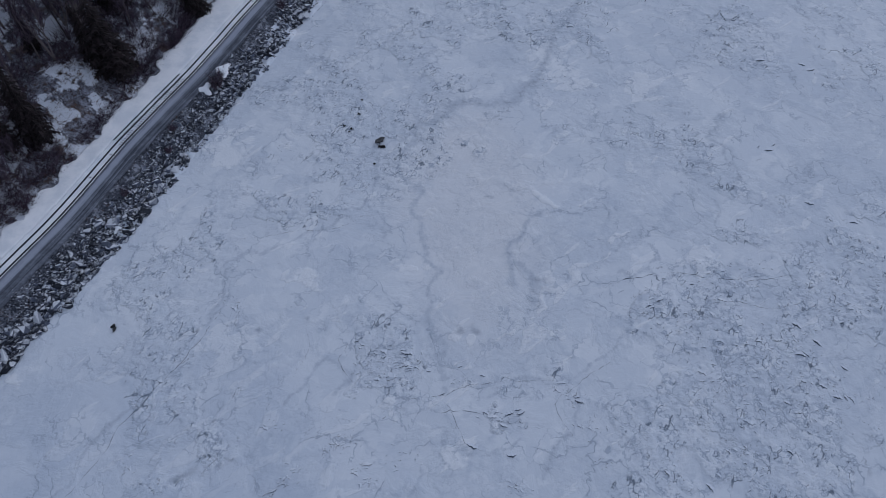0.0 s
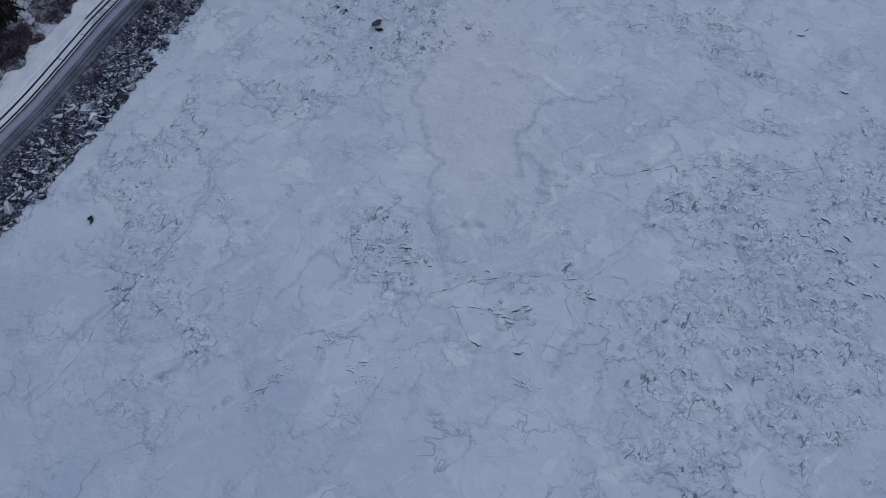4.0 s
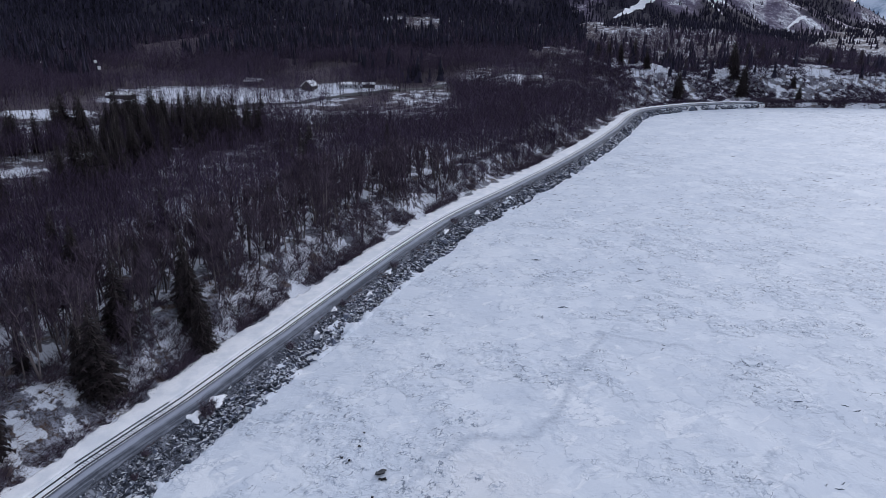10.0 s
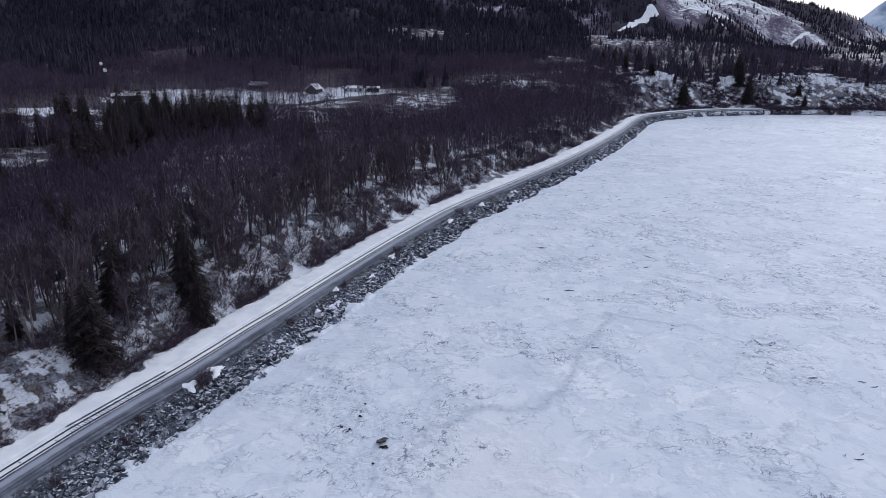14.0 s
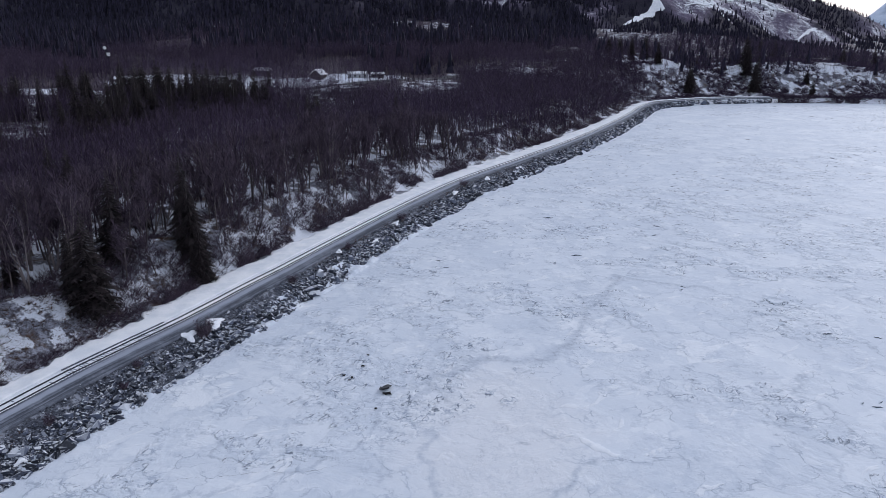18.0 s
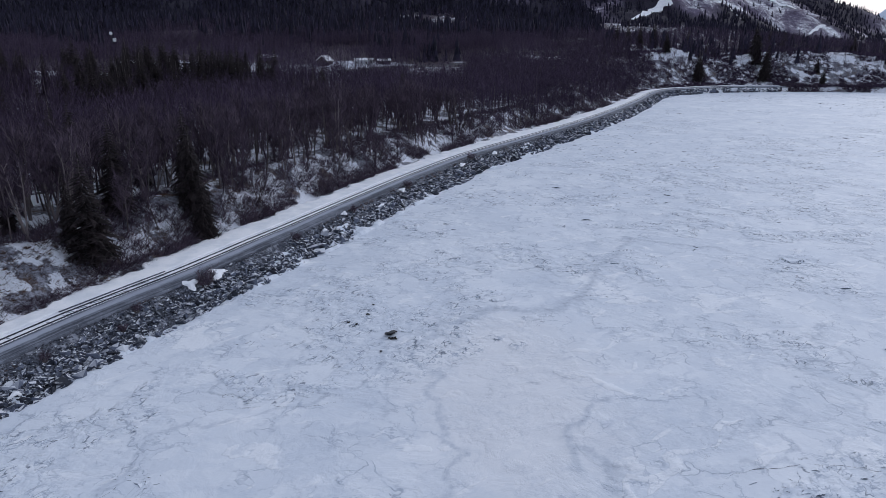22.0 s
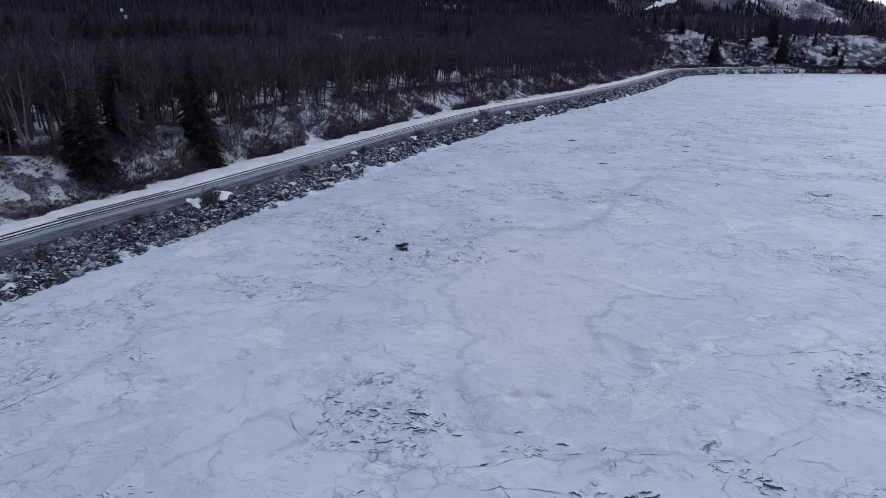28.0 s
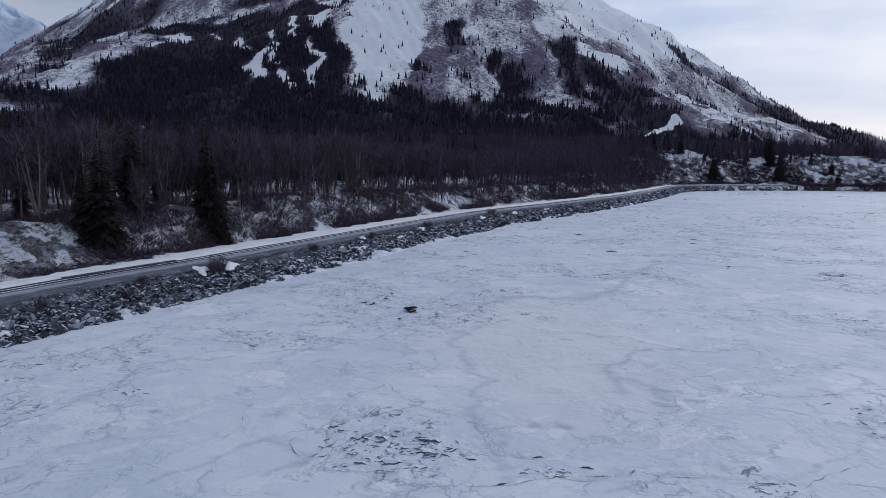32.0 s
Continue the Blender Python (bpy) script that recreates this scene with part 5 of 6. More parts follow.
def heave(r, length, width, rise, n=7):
    """A heaved plate: a dark gap, its shade painted on, in front of its raised, jagged rim, and snow running down
    behind it. Vertices, gap faces, snow faces.
    """
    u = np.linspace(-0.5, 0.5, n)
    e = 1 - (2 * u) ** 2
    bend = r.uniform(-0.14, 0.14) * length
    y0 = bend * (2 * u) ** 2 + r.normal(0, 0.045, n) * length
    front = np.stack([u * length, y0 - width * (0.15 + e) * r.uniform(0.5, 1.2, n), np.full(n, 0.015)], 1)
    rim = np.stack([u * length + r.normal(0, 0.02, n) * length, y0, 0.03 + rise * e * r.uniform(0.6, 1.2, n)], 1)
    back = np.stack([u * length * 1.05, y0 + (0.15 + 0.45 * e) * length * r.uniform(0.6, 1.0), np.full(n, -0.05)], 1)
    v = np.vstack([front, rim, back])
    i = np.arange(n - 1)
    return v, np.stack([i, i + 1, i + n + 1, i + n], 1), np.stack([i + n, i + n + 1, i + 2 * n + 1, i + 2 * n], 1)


def heave_field(name, r, x, y, length, label):
    V, F, M, base = [], [], [], 0
    zz = ice_height(x, y)
    for i in range(len(x)):
        ln = length[i]
        v, gap, snow = heave(r, ln, r.uniform(0.02, 0.07) * ln + 0.005, r.uniform(0.02, 0.07) * ln + 0.01, 8)
        a = r.choice([-0.9, -0.3, 0.1, 0.9]) + r.normal(0, 0.45)
        c, s = math.cos(a), math.sin(a)
        v = v @ np.array([[c, s, 0], [-s, c, 0], [0, 0, 1]]) + (x[i], y[i], zz[i] + 0.01)
        V.append(v)
        F += [gap + base, snow + base]
        M += [np.zeros(len(gap), np.int32), np.ones(len(snow), np.int32)]
        base += len(v)
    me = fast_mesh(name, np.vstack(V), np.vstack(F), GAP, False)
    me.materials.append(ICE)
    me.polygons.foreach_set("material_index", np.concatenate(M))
    tagged(new(name, me), label, "ice rubble", kind="stuff")


KNOTS = [(-16.5, -77, 0.9, 26), (-15, -74.8, 0.8, 26), (-13.6, -73.3, 0.7, 22), (-11.5, -71.2, 0.8, 16), (-16.5, -63.5, 1.0, 20), (-6.8, -68.0, 1.0, 34), (-5.2, -66.8, 0.9, 30), (-3.6, -66.2, 0.8, 22),
         (-1.8, -71.4, 0.8, 18), (-0.2, -73.6, 0.6, 20), (3.2, -69.8, 1.4, 14), (7.2, -69.2, 0.9, 12), (2.5, -53, 2.4, 90), (16, -57, 0.9, 26), (22.5, -64.5, 1.6, 60), (23, -75, 0.9, 26), (32, -58.5, 1.2, 30),
         (34.5, -61.5, 1.2, 34), (35, -66, 1.4, 26), (37, -72, 1.3, 20), (50, -43, 2.0, 50), (58, -46, 3.0, 70), (66, -55, 3.5, 90), (74, -52, 3.5, 110), (76, -62, 3.5, 110), (62, -72, 4.0, 90), (84, -44, 4.0, 90), (-26, -40, 1.5, 20),
         (-32, -60, 1.6, 24), (-20, -20, 2.0, 20), (70, -36, 2.5, 50), (48, -76, 2.5, 50), (40, 20, 3.0, 40), (88, -66, 4.0, 70), (-38, -70, 1.5, 20), (58, -60, 2.5, 50)]


def broken_ice():
    r = np.random.RandomState(71)
    x, y = r.uniform(-70, 125, 70000), r.uniform(-92, 100, 70000)
    m = rubble_mask(x, y)
    right = np.interp(x, [15, 60], [0.22, 1.0]) * np.interp(y, [-90, -30, 60], [1.0, 0.8, 0.35])
    core = np.hypot((x - 2.5) / 6.5, (y + 53) / 4.5) < 1
    keep = (r.rand(len(x)) < np.clip(m - 0.1, 0, 1) ** 1.3 * 0.30 * right * (fractal(x, y, 0.25, 63, 3) > -0.05)) | (core & (r.rand(len(x)) < 0.42))
    x, y = x[keep], y[keep]
    # knots of small upturned plates on the nearer ice
    kx, ky = [], []
    for cx, cy, spread, n in KNOTS:
        n = int(n * 0.75)
        kx.append(cx + spread * r.normal(size=n))
        ky.append(cy + 0.7 * spread * r.normal(size=n))
    kx, ky = np.concatenate(kx), np.concatenate(ky)
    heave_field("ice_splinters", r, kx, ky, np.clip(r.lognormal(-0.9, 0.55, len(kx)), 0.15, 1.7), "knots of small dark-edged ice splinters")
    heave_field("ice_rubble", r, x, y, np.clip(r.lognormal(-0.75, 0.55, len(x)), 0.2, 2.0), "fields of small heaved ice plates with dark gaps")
    n = 5600
    y = 95 + 400 * r.rand(n) ** 1.2
    x = r.uniform(-0.1, 0.75, n) * (y + 109) + 10
    s, o = track_coords(x, y)
    keep = (o > foot_offset(s) + 3) & (fractal(x, y, 0.02, 73, 3) > -0.05)
    x, y = x[keep], y[keep]
    heave_field("far_ice_rubble", r, x, y, np.clip(r.lognormal(-0.35, 0.5, len(x)), 0.3, 3.0) * np.interp(y, [90, 450], [0.9, 1.5]), "scattered heaved ice plates on the outer ice")


broken_ice()


def ice_slab(x, y, length, yaw, label="upturned ice slab with a dark gap under its edge"):
    r = np.random.RandomState(int(abs(x * 37 + y * 91)) % 9999)
    v, gap, snow = heave(r, length, 0.09 * length, 0.08 * length, 9)
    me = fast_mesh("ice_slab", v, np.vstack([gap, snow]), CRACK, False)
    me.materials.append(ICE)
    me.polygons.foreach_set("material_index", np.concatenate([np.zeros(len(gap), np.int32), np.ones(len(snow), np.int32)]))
    ob = new("ice_slab", me)
    ob.location = (x, y, float(ice_height(np.array([x]), np.array([y]))[0]) + 0.02)
    ob.rotation_euler = (0, 0, radians(yaw))
    return tagged(ob, label, "ice slab", "upturned ice slabs")


def tilted_slab(x, y, length, width, yaw, tilt):
    """A loose plate of ice leaning on the rubble."""
    r = np.random.RandomState(int(abs(x * 53 + y * 17)) % 9999)
    n = 12
    t = np.linspace(0, 2 * np.pi, n, endpoint=False)
    w = r.uniform(0.78, 1.08, n)
    top = np.stack([np.cos(t) * w * length / 2, np.sin(t) * w * width / 2, 0.09 + r.normal(0, 0.012, n)], 1)
    low = top * (0.96, 0.96, 0) - (0, 0, 0.07)
    me = bpy.data.meshes.new("tilted_ice_slab")
    side = [(i, n + i, n + (i + 1) % n, (i + 1) % n) for i in range(n)]
    me.from_pydata(np.vstack([top, low]).tolist(), [], [tuple(range(n)), tuple(range(2 * n - 1, n - 1, -1))] + side)
    me.materials.append(ICE)
    me.materials.append(CRACK)
    # only the top is snow; edges and underside get painted shade
    me.polygons.foreach_set("material_index", [0, 1] + [1] * n)
    ob = new("ice_slab", me)
    z = float(ice_height(np.array([x]), np.array([y]))[0])
    ob.matrix_basis = pose(x, y, z + 0.5 * width * abs(math.sin(radians(tilt))) * 0.8, 0, 0, yaw) @ pose(0, 0, 0, tilt, 0, 0)
    return tagged(ob, "loose snow-topped ice slab tilted up from the rubble", "ice slab", "tilted ice slabs")


for x, y, ln, wd, yaw, tilt in [(23.4, -64.2, 2.2, 0.9, 20, 24), (21.6, -65.0, 1.5, 0.6, -24, -16), (24.7, -63.0, 1.4, 0.5, 25, -20), (25.4, -65.2, 1.2, 0.5, 70, -16), (-0.2, -51.0, 0.9, 0.5, 10, 24),
                                (5.6, -51.2, 1.1, 0.5, -8, -14), (3.2, -56.0, 1.4, 0.5, 6, 18), (34.6, -61.2, 1.2, 0.5, -16, -14), (-13.6, -73.2, 1.2, 0.4, 28, 20), (-14.9, -74.4, 1.4, 0.4, 22, -14)]:
    tilted_slab(x, y, ln, wd, yaw, tilt)

for x, y, ln, yaw in [(21.0, -64.3, 1.4, -12), (22.8, -63.2, 1.6, 18), (24.3, -62.5, 1.2, 8), (18.9, -62.9, 1.2, -35), (22.5, -70.3, 1.7, 0),
                      (16.3, -68.6, 1.9, -22), (34.8, -61.5, 1.6, -20), (34.5, -60.6, 1.0, 10), (-2.7, -48.5, 1.3, 15), (-1.9, -49.4, 0.9, -20), (6.2, -51.4, 1.6, -10),
                      (5.2, -50.6, 1.0, 5), (3.2, -55.8, 2.0, 4), (0.8, -56.2, 1.1, -15), (9.6, -54.9, 1.0, -5), (2.0, -52.0, 0.9, 25), (0.4, -51.2, 0.8, -30), (4.0, -53.0, 0.8, 12),
                      (15.1, -54.2, 0.9, 10), (18.8, -56.1, 1.1, -15), (22.3, -56.5, 0.7, 60), (11.9, -59.2, 0.8, 20), (74.4, -54.2, 1.9, -18), (72.5, -47.3, 1.2, 70), (75.7, -48.3, 1.9, -38), (78.1, -51.9, 1.8, -55),
                      (76.1, -60.2, 1.5, -40), (77.8, -62.3, 1.5, -20), (71.5, -57.5, 1.2, 65), (73.0, -59.3, 1.1, -35), (52.2, -42.1, 1.4, 20), (59.3, -38.7, 1.0, 0), (50.1, -43.2, 1.6, 25), (76.9, -66.2, 1.3, 80),
                      (67.0, -71.4, 1.4, -50), (62.4, -74.0, 1.2, 60), (52.7, -76.3, 1.6, -60), (64, -66, 1.0, 40), (69, -63, 1.1, -30), (81, -57, 1.3, -45), (84, -48, 1.2, 20), (58, -52, 0.8, -15),
                      (48.7, 79.1, 3.2, 0), (9.5, 73.6, 1.8, -6), (11.5, 67.8, 1.6, 0), (46.6, 120.5, 3.4, -5), (76.9, 99.5, 2.4, 20), (80.7, 110.1, 2.4, -30), (103, 21.4, 2.2, 15), (101.5, 23.5, 1.6, -30),
                      (84.4, -4.9, 1.8, -10), (86, -3.2, 1.4, 35), (82.6, -3.6, 1.2, 60), (91.9, 25.5, 2.4, 5), (69.4, 51.3, 1.8, 50), (70.5, 53.5, 1.6, -40), (88, -20, 2.0, -25), (95, -25.3, 1.8, -10)]:
    ice_slab(x, y, ln, yaw)


def ice_crack(points, width=0.16):
    """An open crack: a dark slit between two thin snowy lips."""
    r = np.random.RandomState(len(points) * 7 + int(abs(points[0][0])))
    p = spline(points, 0.7)
    n = len(p)
    wander = np.cumsum(r.normal(0, 0.16, p.shape), axis=0)
    p = p + wander - np.linspace(0, 1, n)[:, None] * wander[-1]
    d = np.gradient(p, axis=0)
    d /= np.linalg.norm(d, axis=1)[:, None]
    side = np.stack([-d[:, 1], d[:, 0]], 1)
    w = width * 0.3 * np.clip(r.lognormal(-0.3, 0.9, n), 0.05, 2.2) * np.sin(np.linspace(0.15, 3.0, n)) ** 0.5
    z = ice_height(p[:, 0], p[:, 1]) + 0.03
    v = np.stack([np.column_stack([p + side * (w * a)[:, None], z]) for a in (-0.5, 0.5)], 1).reshape(-1, 3)
    ob = new("ice_crack", fast_mesh("ice_crack", v, grid_faces(n, 2)[:, ::-1], CRACK))
    return tagged(ob, "thin dark crack open across the snowy ice", "ice crack", "cracks in the ice")


SHORE_A = [tuple(np.array(along(s, float(foot_offset(s)) + 1.0 + 0.5 * math.sin(s * 0.21))).tolist()) for s in range(-48, 10, 4)]
SHORE_B = [tuple(np.array(along(s, float(foot_offset(s)) + 0.9 + 0.6 * math.sin(s * 0.17))).tolist()) for s in range(30, 130, 5)]
for pts, w in [([(43.3, -38.2), (47.5, -37.3), (53.9, -35.7)], 0.3), ([(53.9, -35.7), (68, -37.9), (79.4, -37.4)], 0.2), ([(12.3, -60.9), (13.3, -63.0), (14.2, -65.2), (15.3, -68.2), (18.8, -69.5)], 0.22),
               ([(5.9, -59.8), (11.9, -59.9), (15.7, -58.6), (22.8, -57.9), (31.4, -57.2)], 0.14), ([(11.3, -62.6), (14.9, -62.1), (18.7, -63.2), (20.8, -64.8)], 0.22),
               ([(-48.9, -76.3), (-44.3, -69.7), (-41, -62.5), (-35.6, -54.8), (-30.7, -46.3), (-26.9, -37)], 0.16), ([(-4.5, -49), (-5, -53), (-3, -57)], 0.16), (SHORE_A, 0.35), (SHORE_B, 0.3),
               ([(-27, -25), (-16.4, -23.4), (-7.5, -23), (-2, -19.5)], 0.12), ([(60, -44), (66, -43), (72, -45), (80, -43)], 0.2),
               ([(-12, -44.6), (-11.4, -50), (-14, -56)], 0.10), ([(41, -54), (36, -58), (31, -62), (33, -68)], 0.14)]:
    ice_crack(pts, w)


def ice_ring(x, y, radius):
    """A round hummock: a heaved rim of ice broken into plates, with a dark gap outside it and a snowy hollow within."""
    r = np.random.RandomState(45)
    root = tagged(new("ice_hummock"), "ring-shaped hummock of heaved ice plates with dark cracks", "ice hummock")
    root.location = (x, y, 0.06)
    n, rings = 44, [(0.0, 0.10), (0.55, 0.14), (0.80, 0.26), (0.95, 0.32), (1.06, 0.02), (1.16, 0.03)]
    t = np.linspace(0, 2 * np.pi, n, endpoint=False)
    wob = 1 + 0.10 * np.sin(t * 3 + 1) + r.normal(0, 0.035, n)
    v = []
    for q, h in rings:
        hh = h * (1 + r.normal(0, 0.22, n)) if 0.7 < q < 1 else np.full(n, h)
        v.append(np.stack([np.cos(t) * wob * q * radius, np.sin(t) * wob * q * radius * 0.92, hh], 1))
    v = np.stack(v, 1).reshape(-1, 3)
    k = len(rings)
    i, j = np.arange(n)[:, None], np.arange(k - 1)[None, :]
    f = np.stack([i * k + j, i * k + j + 1, (i + 1) % n * k + j + 1, (i + 1) % n * k + j], -1)
    for name, cols, mat in (("mound", slice(0, 3), ICE), ("broken_rim", slice(3, 5), ICE_SLAB)):
        ob = new(name, fast_mesh(name, v, f[:, cols].reshape(-1, 4), mat))
        ob.parent = root
    for q in range(9):
        a = q / 9 * 6.283 + r.uniform(-0.2, 0.2)
        ob = ice_slab(0, q * 0.01, radius * r.uniform(0.5, 0.8), math.degrees(a) + 90)
        ob.name = "plate"
        for key in ("category", "group", "label"):
            if key in ob:
                del ob[key]
        ob.parent = root
        ob.location = (radius * 1.22 * math.cos(a), radius * 1.12 * math.sin(a), 0.0)
    return root


ice_ring(89.3, 43.8, 2.1)


# ---- houses, road and mast in the clearing behind the wood ----
WALL = make_plain("dark_timber_wall", (0.035, 0.03, 0.03), (0.11, 0.095, 0.09), 1.0, 0.85, 0.3)
PALE_WALL = make_plain("pale_clad_wall", (0.35, 0.36, 0.38), (0.5, 0.51, 0.54), 1.0, 0.8, 0.2)
PANE = make_plain("dark_window_glass", (0.015, 0.018, 0.022), (0.03, 0.035, 0.04), 1.0, 0.15, 0.0)
PAINT = make_plain("white_painted_metal", (0.75, 0.76, 0.78), (0.85, 0.86, 0.88), 1.0, 0.5, 0.0)


def box_mesh(bm, x0, x1, y0, y1, z0, z1):
    m = Matrix.LocRotScale(((x0 + x1) / 2, (y0 + y1) / 2, (z0 + z1) / 2), None, (x1 - x0, y1 - y0, z1 - z0))
    bmesh.ops.create_cube(bm, size=1, matrix=m)


def house(x, y, length, width, wall_h, roof_h, yaw, label, wall=WALL):
    """A house with walls, snowy roof, chimney, door and windows."""
    z = float(height_at(x, y)[0][0])
    root = tagged(new("house"), label, "house")
    root.matrix_basis = pose(x, y, z, 0, 0, yaw)
    bm = bmesh.new()
    hl, hw = length / 2, width / 2
    pts = [(-hw, -1.5), (hw, -1.5), (hw, wall_h), (0, wall_h + roof_h), (-hw, wall_h)]
    a, b = [bm.verts.new((-hl, p, q)) for p, q in pts], [bm.verts.new((hl, p, q)) for p, q in pts]
    bm.faces.new(a[::-1])
    bm.faces.new(b)
    for i in range(5):
        bm.faces.new((a[i], a[(i + 1) % 5], b[(i + 1) % 5], b[i]))
    part("wall", bm, wall, root)
    bm = bmesh.new()
    e = 0.6
    prof = [(-hw - e, wall_h - e * roof_h / hw), (0, wall_h + roof_h), (hw + e, wall_h - e * roof_h / hw)]
    prof = [(p, q + 0.02) for p, q in prof] + [(p, q + 0.45) for p, q in prof[::-1]]
    a, b = [bm.verts.new((-hl - e, p, q)) for p, q in prof], [bm.verts.new((hl + e, p, q)) for p, q in prof]
    bm.faces.new(a[::-1])
    bm.faces.new(b)
    for i in range(6):
        bm.faces.new((a[i], a[(i + 1) % 6], b[(i + 1) % 6], b[i]))
    roof = part("roof", bm, SNOW, root, "roof under thick snow")
    bm = bmesh.new()
    box_mesh(bm, hl * 0.4, hl * 0.4 + 0.8, -0.4, 0.4, wall_h, wall_h + roof_h + 1.1)
    part("chimney", bm, WALL, root)
    n = max(2, int(length / 3.2))
    for i in range(n):
        cx = -hl + (i + 0.5) * length / n
        bm = bmesh.new()
        if i == n // 2:
            box_mesh(bm, cx - 0.5, cx + 0.5, -hw - 0.06, -hw + 0.05, 0, 2.05)
            part("door", bm, WALL, root)
        else:
            box_mesh(bm, cx - 0.6, cx + 0.6, -hw - 0.05, -hw + 0.05, 0.9, 2.1)
            part("window", bm, PANE, root)
    return root


house(-212, 398, 17, 7, 2.8, 1.4, 8, "long low dark timber house with a snowy roof in the clearing")
house(-139, 488, 13, 8, 2.9, 2.0, -12, "dark timber house with a snow-laden roof beside the road")
house(-88, 462, 10, 9, 3.0, 3.4, 70, "steep-roofed cabin under deep snow at the wood's edge")
house(-58, 470, 15, 8, 3.2, 1.2, 6, "pale clad house with a flat snowy roof", PALE_WALL)
house(-42, 473, 10, 6, 2.6, 1.0, 4, "small dark outbuilding with a snowy roof beside the pale house")
house(-352, 545, 16, 9, 3.0, 2.6, 15, "far house under snow among the spruces")
house(96, 492, 10, 7, 2.6, 1.8, 20, "snow-covered cabin in the clearing near the bend")


def draped_strip(name, pts, width, lift, material, label, category, width_end=None):
    p = spline(pts, 4.0)
    d = np.gradient(p, axis=0)
    d /= np.linalg.norm(d, axis=1)[:, None]
    side = np.stack([-d[:, 1], d[:, 0]], 1)
    cols = (-0.5, -0.17, 0.17, 0.5)
    width = np.linspace(width, width_end or width, len(p))
    v = []
    for c in cols:
        q = p + side * (width * (c + 0.22 * np.sign(c) * fractal(p[:, 0], p[:, 1] + 90 * c, 0.06, 17, 4) * (lift > 2)))[:, None]
        v.append(np.column_stack([q, height_at(q[:, 0], q[:, 1])[0] + lift]))
    ob = new(name, fast_mesh(name, np.stack(v, 1).reshape(-1, 3), grid_faces(len(p), 4)[:, ::-1], material, True))
    return tagged(ob, label, category, kind="structure")


draped_strip("road", [(-420, 190), (-300, 240), (-200, 290), (-150, 322), (-122, 362), (-100, 394), (-64, 430), (-20, 462), (60, 520), (150, 640), (260, 900)], 8.0, 0.5, ASPHALT, "dark ploughed highway through the snowy clearing", "road")


def mast(x, y, h):
    z = float(height_at(x, y)[0][0])
    root = tagged(new("mast"), "tall thin mast with a white dish above the trees", "mast")
    root.location = (x, y, z)
    v, f = tube([(0, 0, -1), (0, 0, h * 0.5), (0, 0, h)], [0.35, 0.25, 0.15], 8)
    ob = new("pole", fast_mesh("pole", v, f, STEEL, True))
    ob.parent = root
    bm = bmesh.new()
    bmesh.ops.create_uvsphere(bm, u_segments=14, v_segments=8, radius=1.3, matrix=pose(0, -0.6, h - 1) @ Matrix.Diagonal((1, 0.35, 1, 1)))
    part("dish", bm, PAINT, root, "white round dish")
    bm = bmesh.new()
    box_mesh(bm, 1.0, 3.2, -0.8, 0.2, h - 7, h - 4.5)
    part("panel", bm, PAINT, root, "white antenna panel")
    return root


mast(-247, 444, 20)


# ---- open snow on the lower slopes ----
def snowfield(pts, w0, w1, label):
    return draped_strip("snowfield", pts, w0, 2.2, SNOW, label, "snowfield", w1)


for pts, w0, w1, label in SNOWFIELDS:
    snowfield(pts, w0, w1, label)


# ---- far mountains ----
def far_peak(name, az, dist, height, radius, seed, label, material=None):
    cx, cy = 9 + dist * math.sin(radians(az)), -109 + dist * math.cos(radians(az))
    n = 70
    u = np.linspace(-1, 1, n)
    gx, gy = np.meshgrid(u * radius, u * radius, indexing="ij")
    x, y = gx.ravel(), gy.ravel()
    r = np.hypot(x, y) / radius
    ang = np.arctan2(y, x)
    z = height * np.clip(1 - r * (1 + 0.10 * np.sin(ang * 5 + seed) + 0.06 * np.sin(ang * 11)), -0.05, 1) ** 1.05 * (1 + 0.14 * fractal(x + seed * 77, y, 0.0035, seed, 5))
    ob = new(name, fast_mesh(name, np.stack([x + cx, y + cy, z - 12], 1), grid_faces(n, n), material or FAR_SNOW, True))
    tagged(ob, label, "mountain", kind="structure")


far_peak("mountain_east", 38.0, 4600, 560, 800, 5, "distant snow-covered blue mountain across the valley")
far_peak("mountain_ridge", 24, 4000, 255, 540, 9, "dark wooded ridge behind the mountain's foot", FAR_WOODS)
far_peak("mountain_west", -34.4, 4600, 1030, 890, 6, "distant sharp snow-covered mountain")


# ---- the alder bush and snow beside it on the riprap ----
def bush(x, y, z, size, seed, label):
    r = np.random.RandomState(seed)
    root = tagged(new("bush"), label, "bush")
    root.location = (x, y, z)
    n = 46
    a = r.uniform(0, 6.28, n)
    d = np.stack([np.cos(a) * r.uniform(0.2, 1.0, n), np.sin(a) * r.uniform(0.2, 1.0, n), r.uniform(0.5, 1.1, n)], 1) * size
    base = np.stack([np.cos(a) * 0.25, np.sin(a) * 0.25, 0 * a - 0.3], 1) * size
    v1 = blades(base, d, np.full(n, 0.09), r)
    stems = new("trunk", fast_mesh("trunk", v1, np.arange(len(v1)).reshape(-1, 3), BARK))
    k = r.randint(n, size=420)
    t = r.uniform(0.35, 1.0, (420, 1))
    p = base[k] + (d[k] - base[k]) * t
    v2 = blades(p, p + r.normal(0, 0.28, (420, 3)) * size + (0, 0, 0.2 * size), r.uniform(0.05, 0.09, 420), r)
    twigs = new("foliage", fast_mesh("foliage", v2, np.arange(len(v2)).reshape(-1, 3), TWIG))
    stems.parent = twigs.parent = root
    return root


def slope_z(s, o):
    return float(slope_height(s, o))


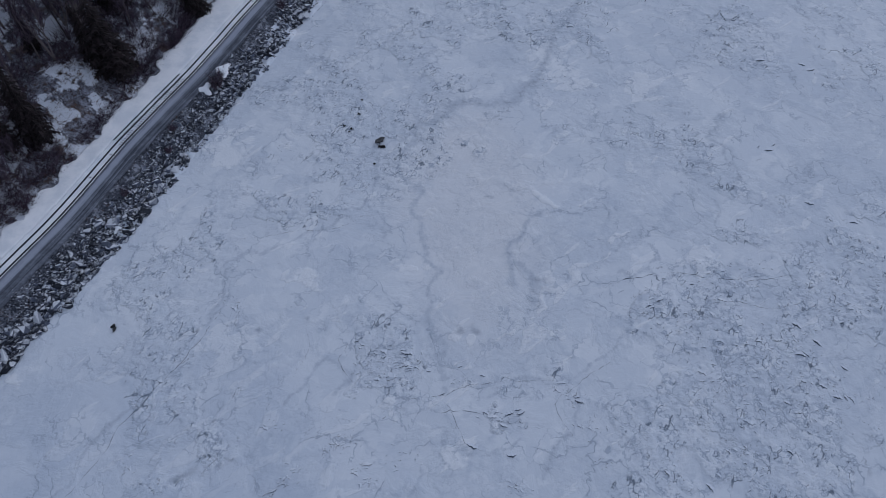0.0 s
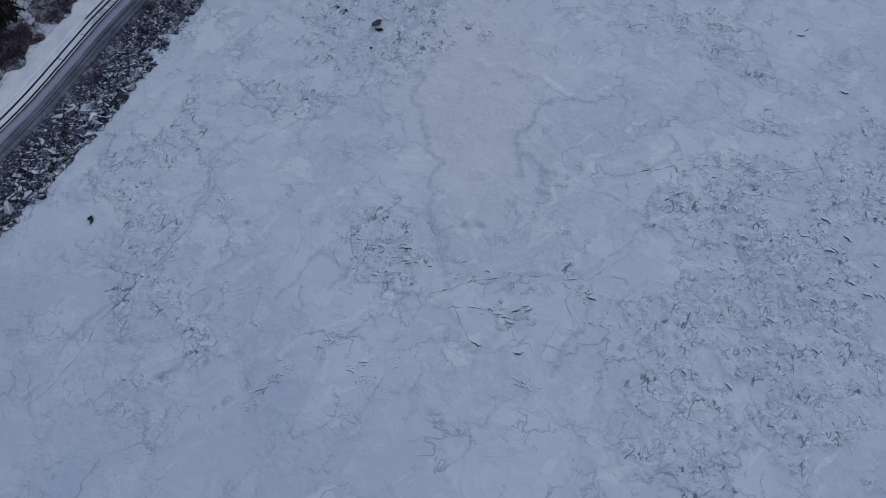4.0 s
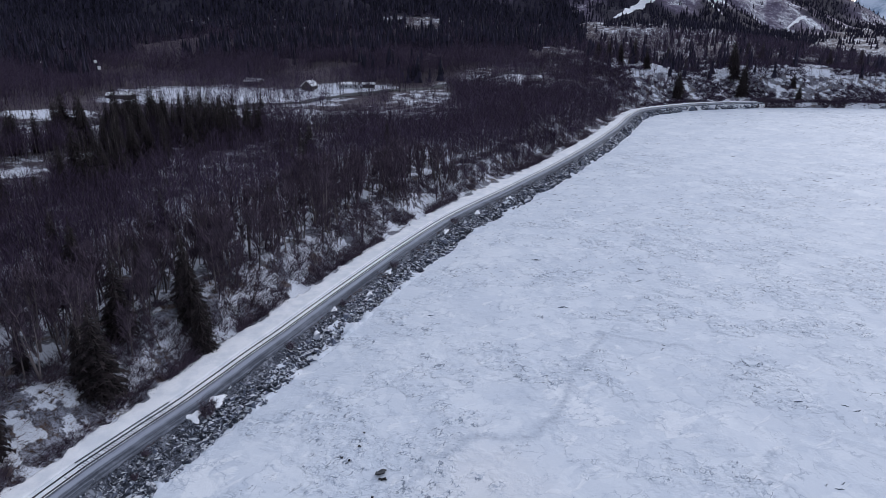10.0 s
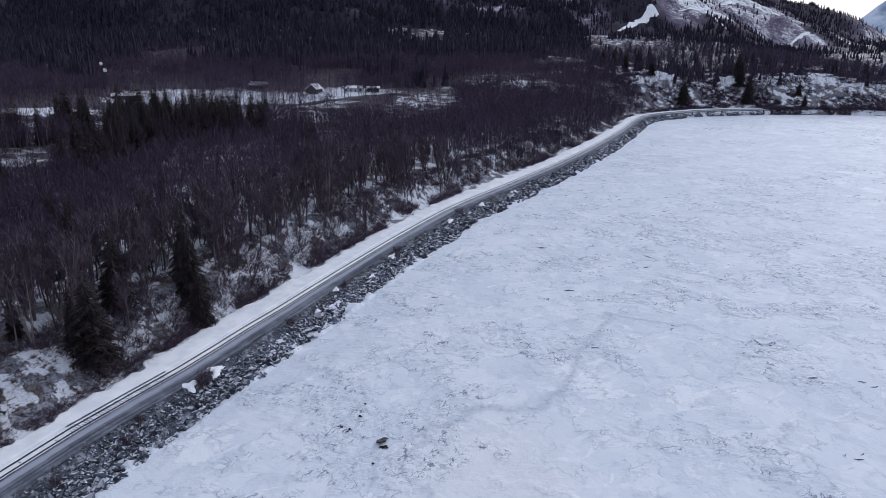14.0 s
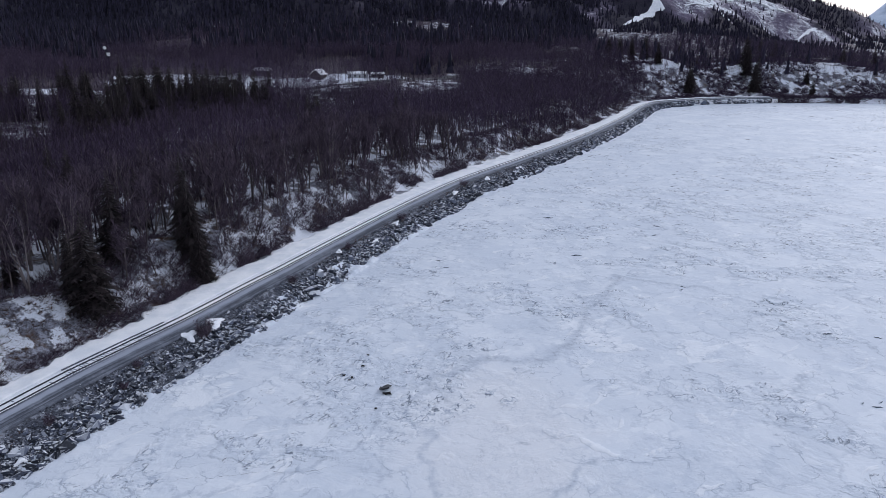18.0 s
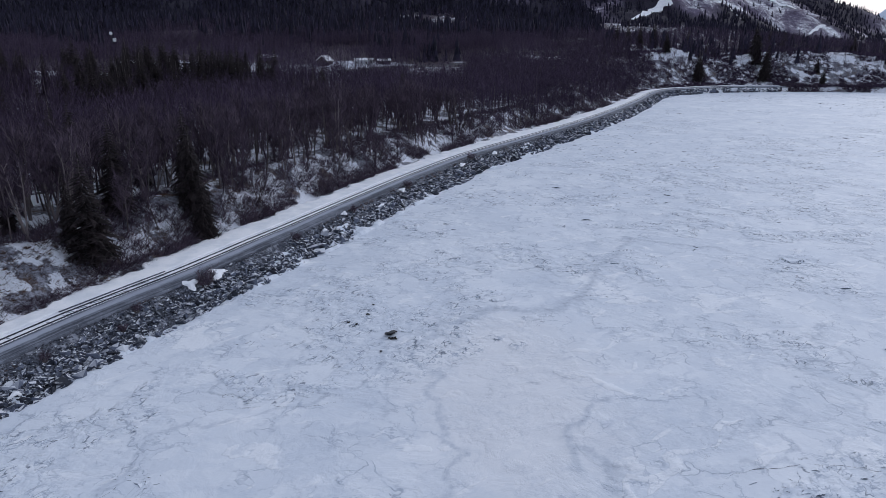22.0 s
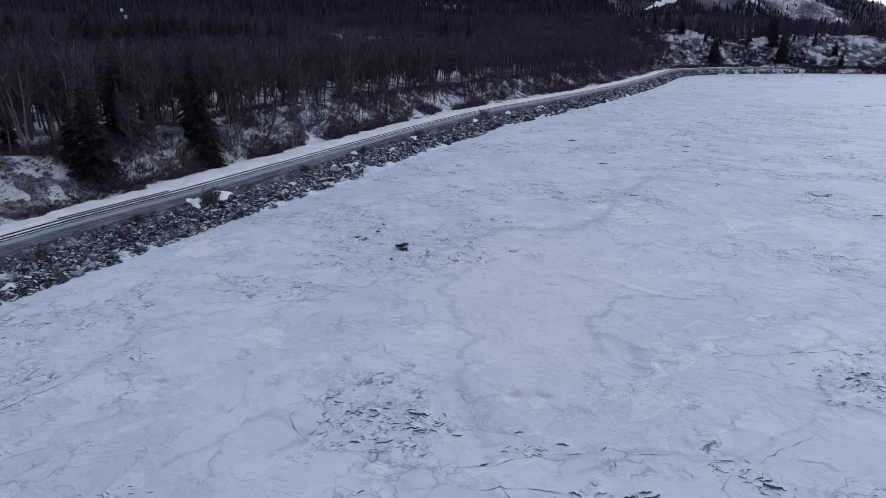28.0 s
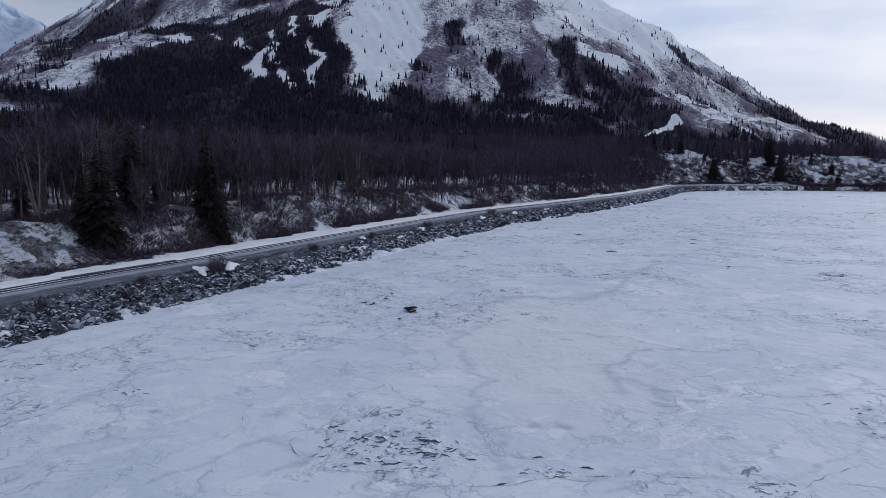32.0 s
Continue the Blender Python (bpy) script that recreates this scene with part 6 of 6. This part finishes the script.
for s, o, size, seed in [(647, 7.0, 3.0, 21), (652, 2.0, 3.4, 22), (656, 5.5, 3.6, 23), (658, -1.0, 3.0, 24), (664, 3.0, 3.2, 25), (3.0, 8.4, 2.5, 1), (1.4, 9.0, 1.6, 2), (-14, 7.2, 1.1, 3), (-19, 9.0, 1.0, 4), (34, 9.6, 1.6, 5), (96, 9.0, 1.8, 6), (62, 9.0, 1.3, 7), (-33, 7.6, 1.2, 8), (150, 8.2, 2.0, 9)]:
    x, y = along(s, o)
    bush(float(x), float(y), slope_z(s, o) + 0.3, size, 500 + seed, "leafless brown bush rooted at the stony shore")


def snow_patch(s, o, a, b, seed):
    """A drift of clean snow caught between the stones."""
    r = np.random.RandomState(seed)
    n = 22
    t = np.linspace(0, 2 * np.pi, n, endpoint=False)
    V = [(0.0, 0.0, 0.36)]
    for ring, h in ((0.6, 0.27), (1.0, 0.02)):
        w = ring * (1 + 0.28 * np.sin(t * 3 + seed) + r.normal(0, 0.17, n))
        V += [(a * c, b * d, h) for c, d in zip(np.cos(t) * w, np.sin(t) * w)]
    F = [(0, 1 + i, 1 + (i + 1) % n) for i in range(n)] + [(1 + i, 1 + n + i, 1 + n + (i + 1) % n, 1 + (i + 1) % n) for i in range(n)]
    ob = mesh_object("snow_patch", V, F, SNOW, smooth=True)
    x, y = along(s, o)
    d = float(np.interp(s, LINE_S, np.arctan2(LINE_DIR[:, 1], LINE_DIR[:, 0])))
    tilt = math.atan2(4.5, float(foot_offset(s) - edge_offset(s)))
    ob.matrix_basis = Matrix.Translation((float(x), float(y), slope_z(s, o) + 0.25)) @ Matrix.Rotation(d, 4, "Z") @ Matrix.Rotation(tilt, 4, "X")
    return tagged(ob, "patch of clean snow caught between riprap stones", "snow patch", "snow patches on the riprap")


for s, o, a, b, seed in [(-0.7, 7.4, 1.6, 1.2, 1), (6.5, 8.0, 1.9, 1.4, 2), (45, 10.5, 1.2, 0.5, 4), (58, 8.5, 1.3, 0.6, 5), (75, 10.8, 1.6, 0.6, 6), (92, 9.0, 1.9, 0.7, 7),
                         (140, 9.0, 2.2, 0.8, 9), (-40, 10.0, 1.0, 0.5, 10), (170, 9, 2.2, 0.9, 11), (200, 9.3, 2.4, 0.9, 12)]:
    snow_patch(s, o, a, b, seed)
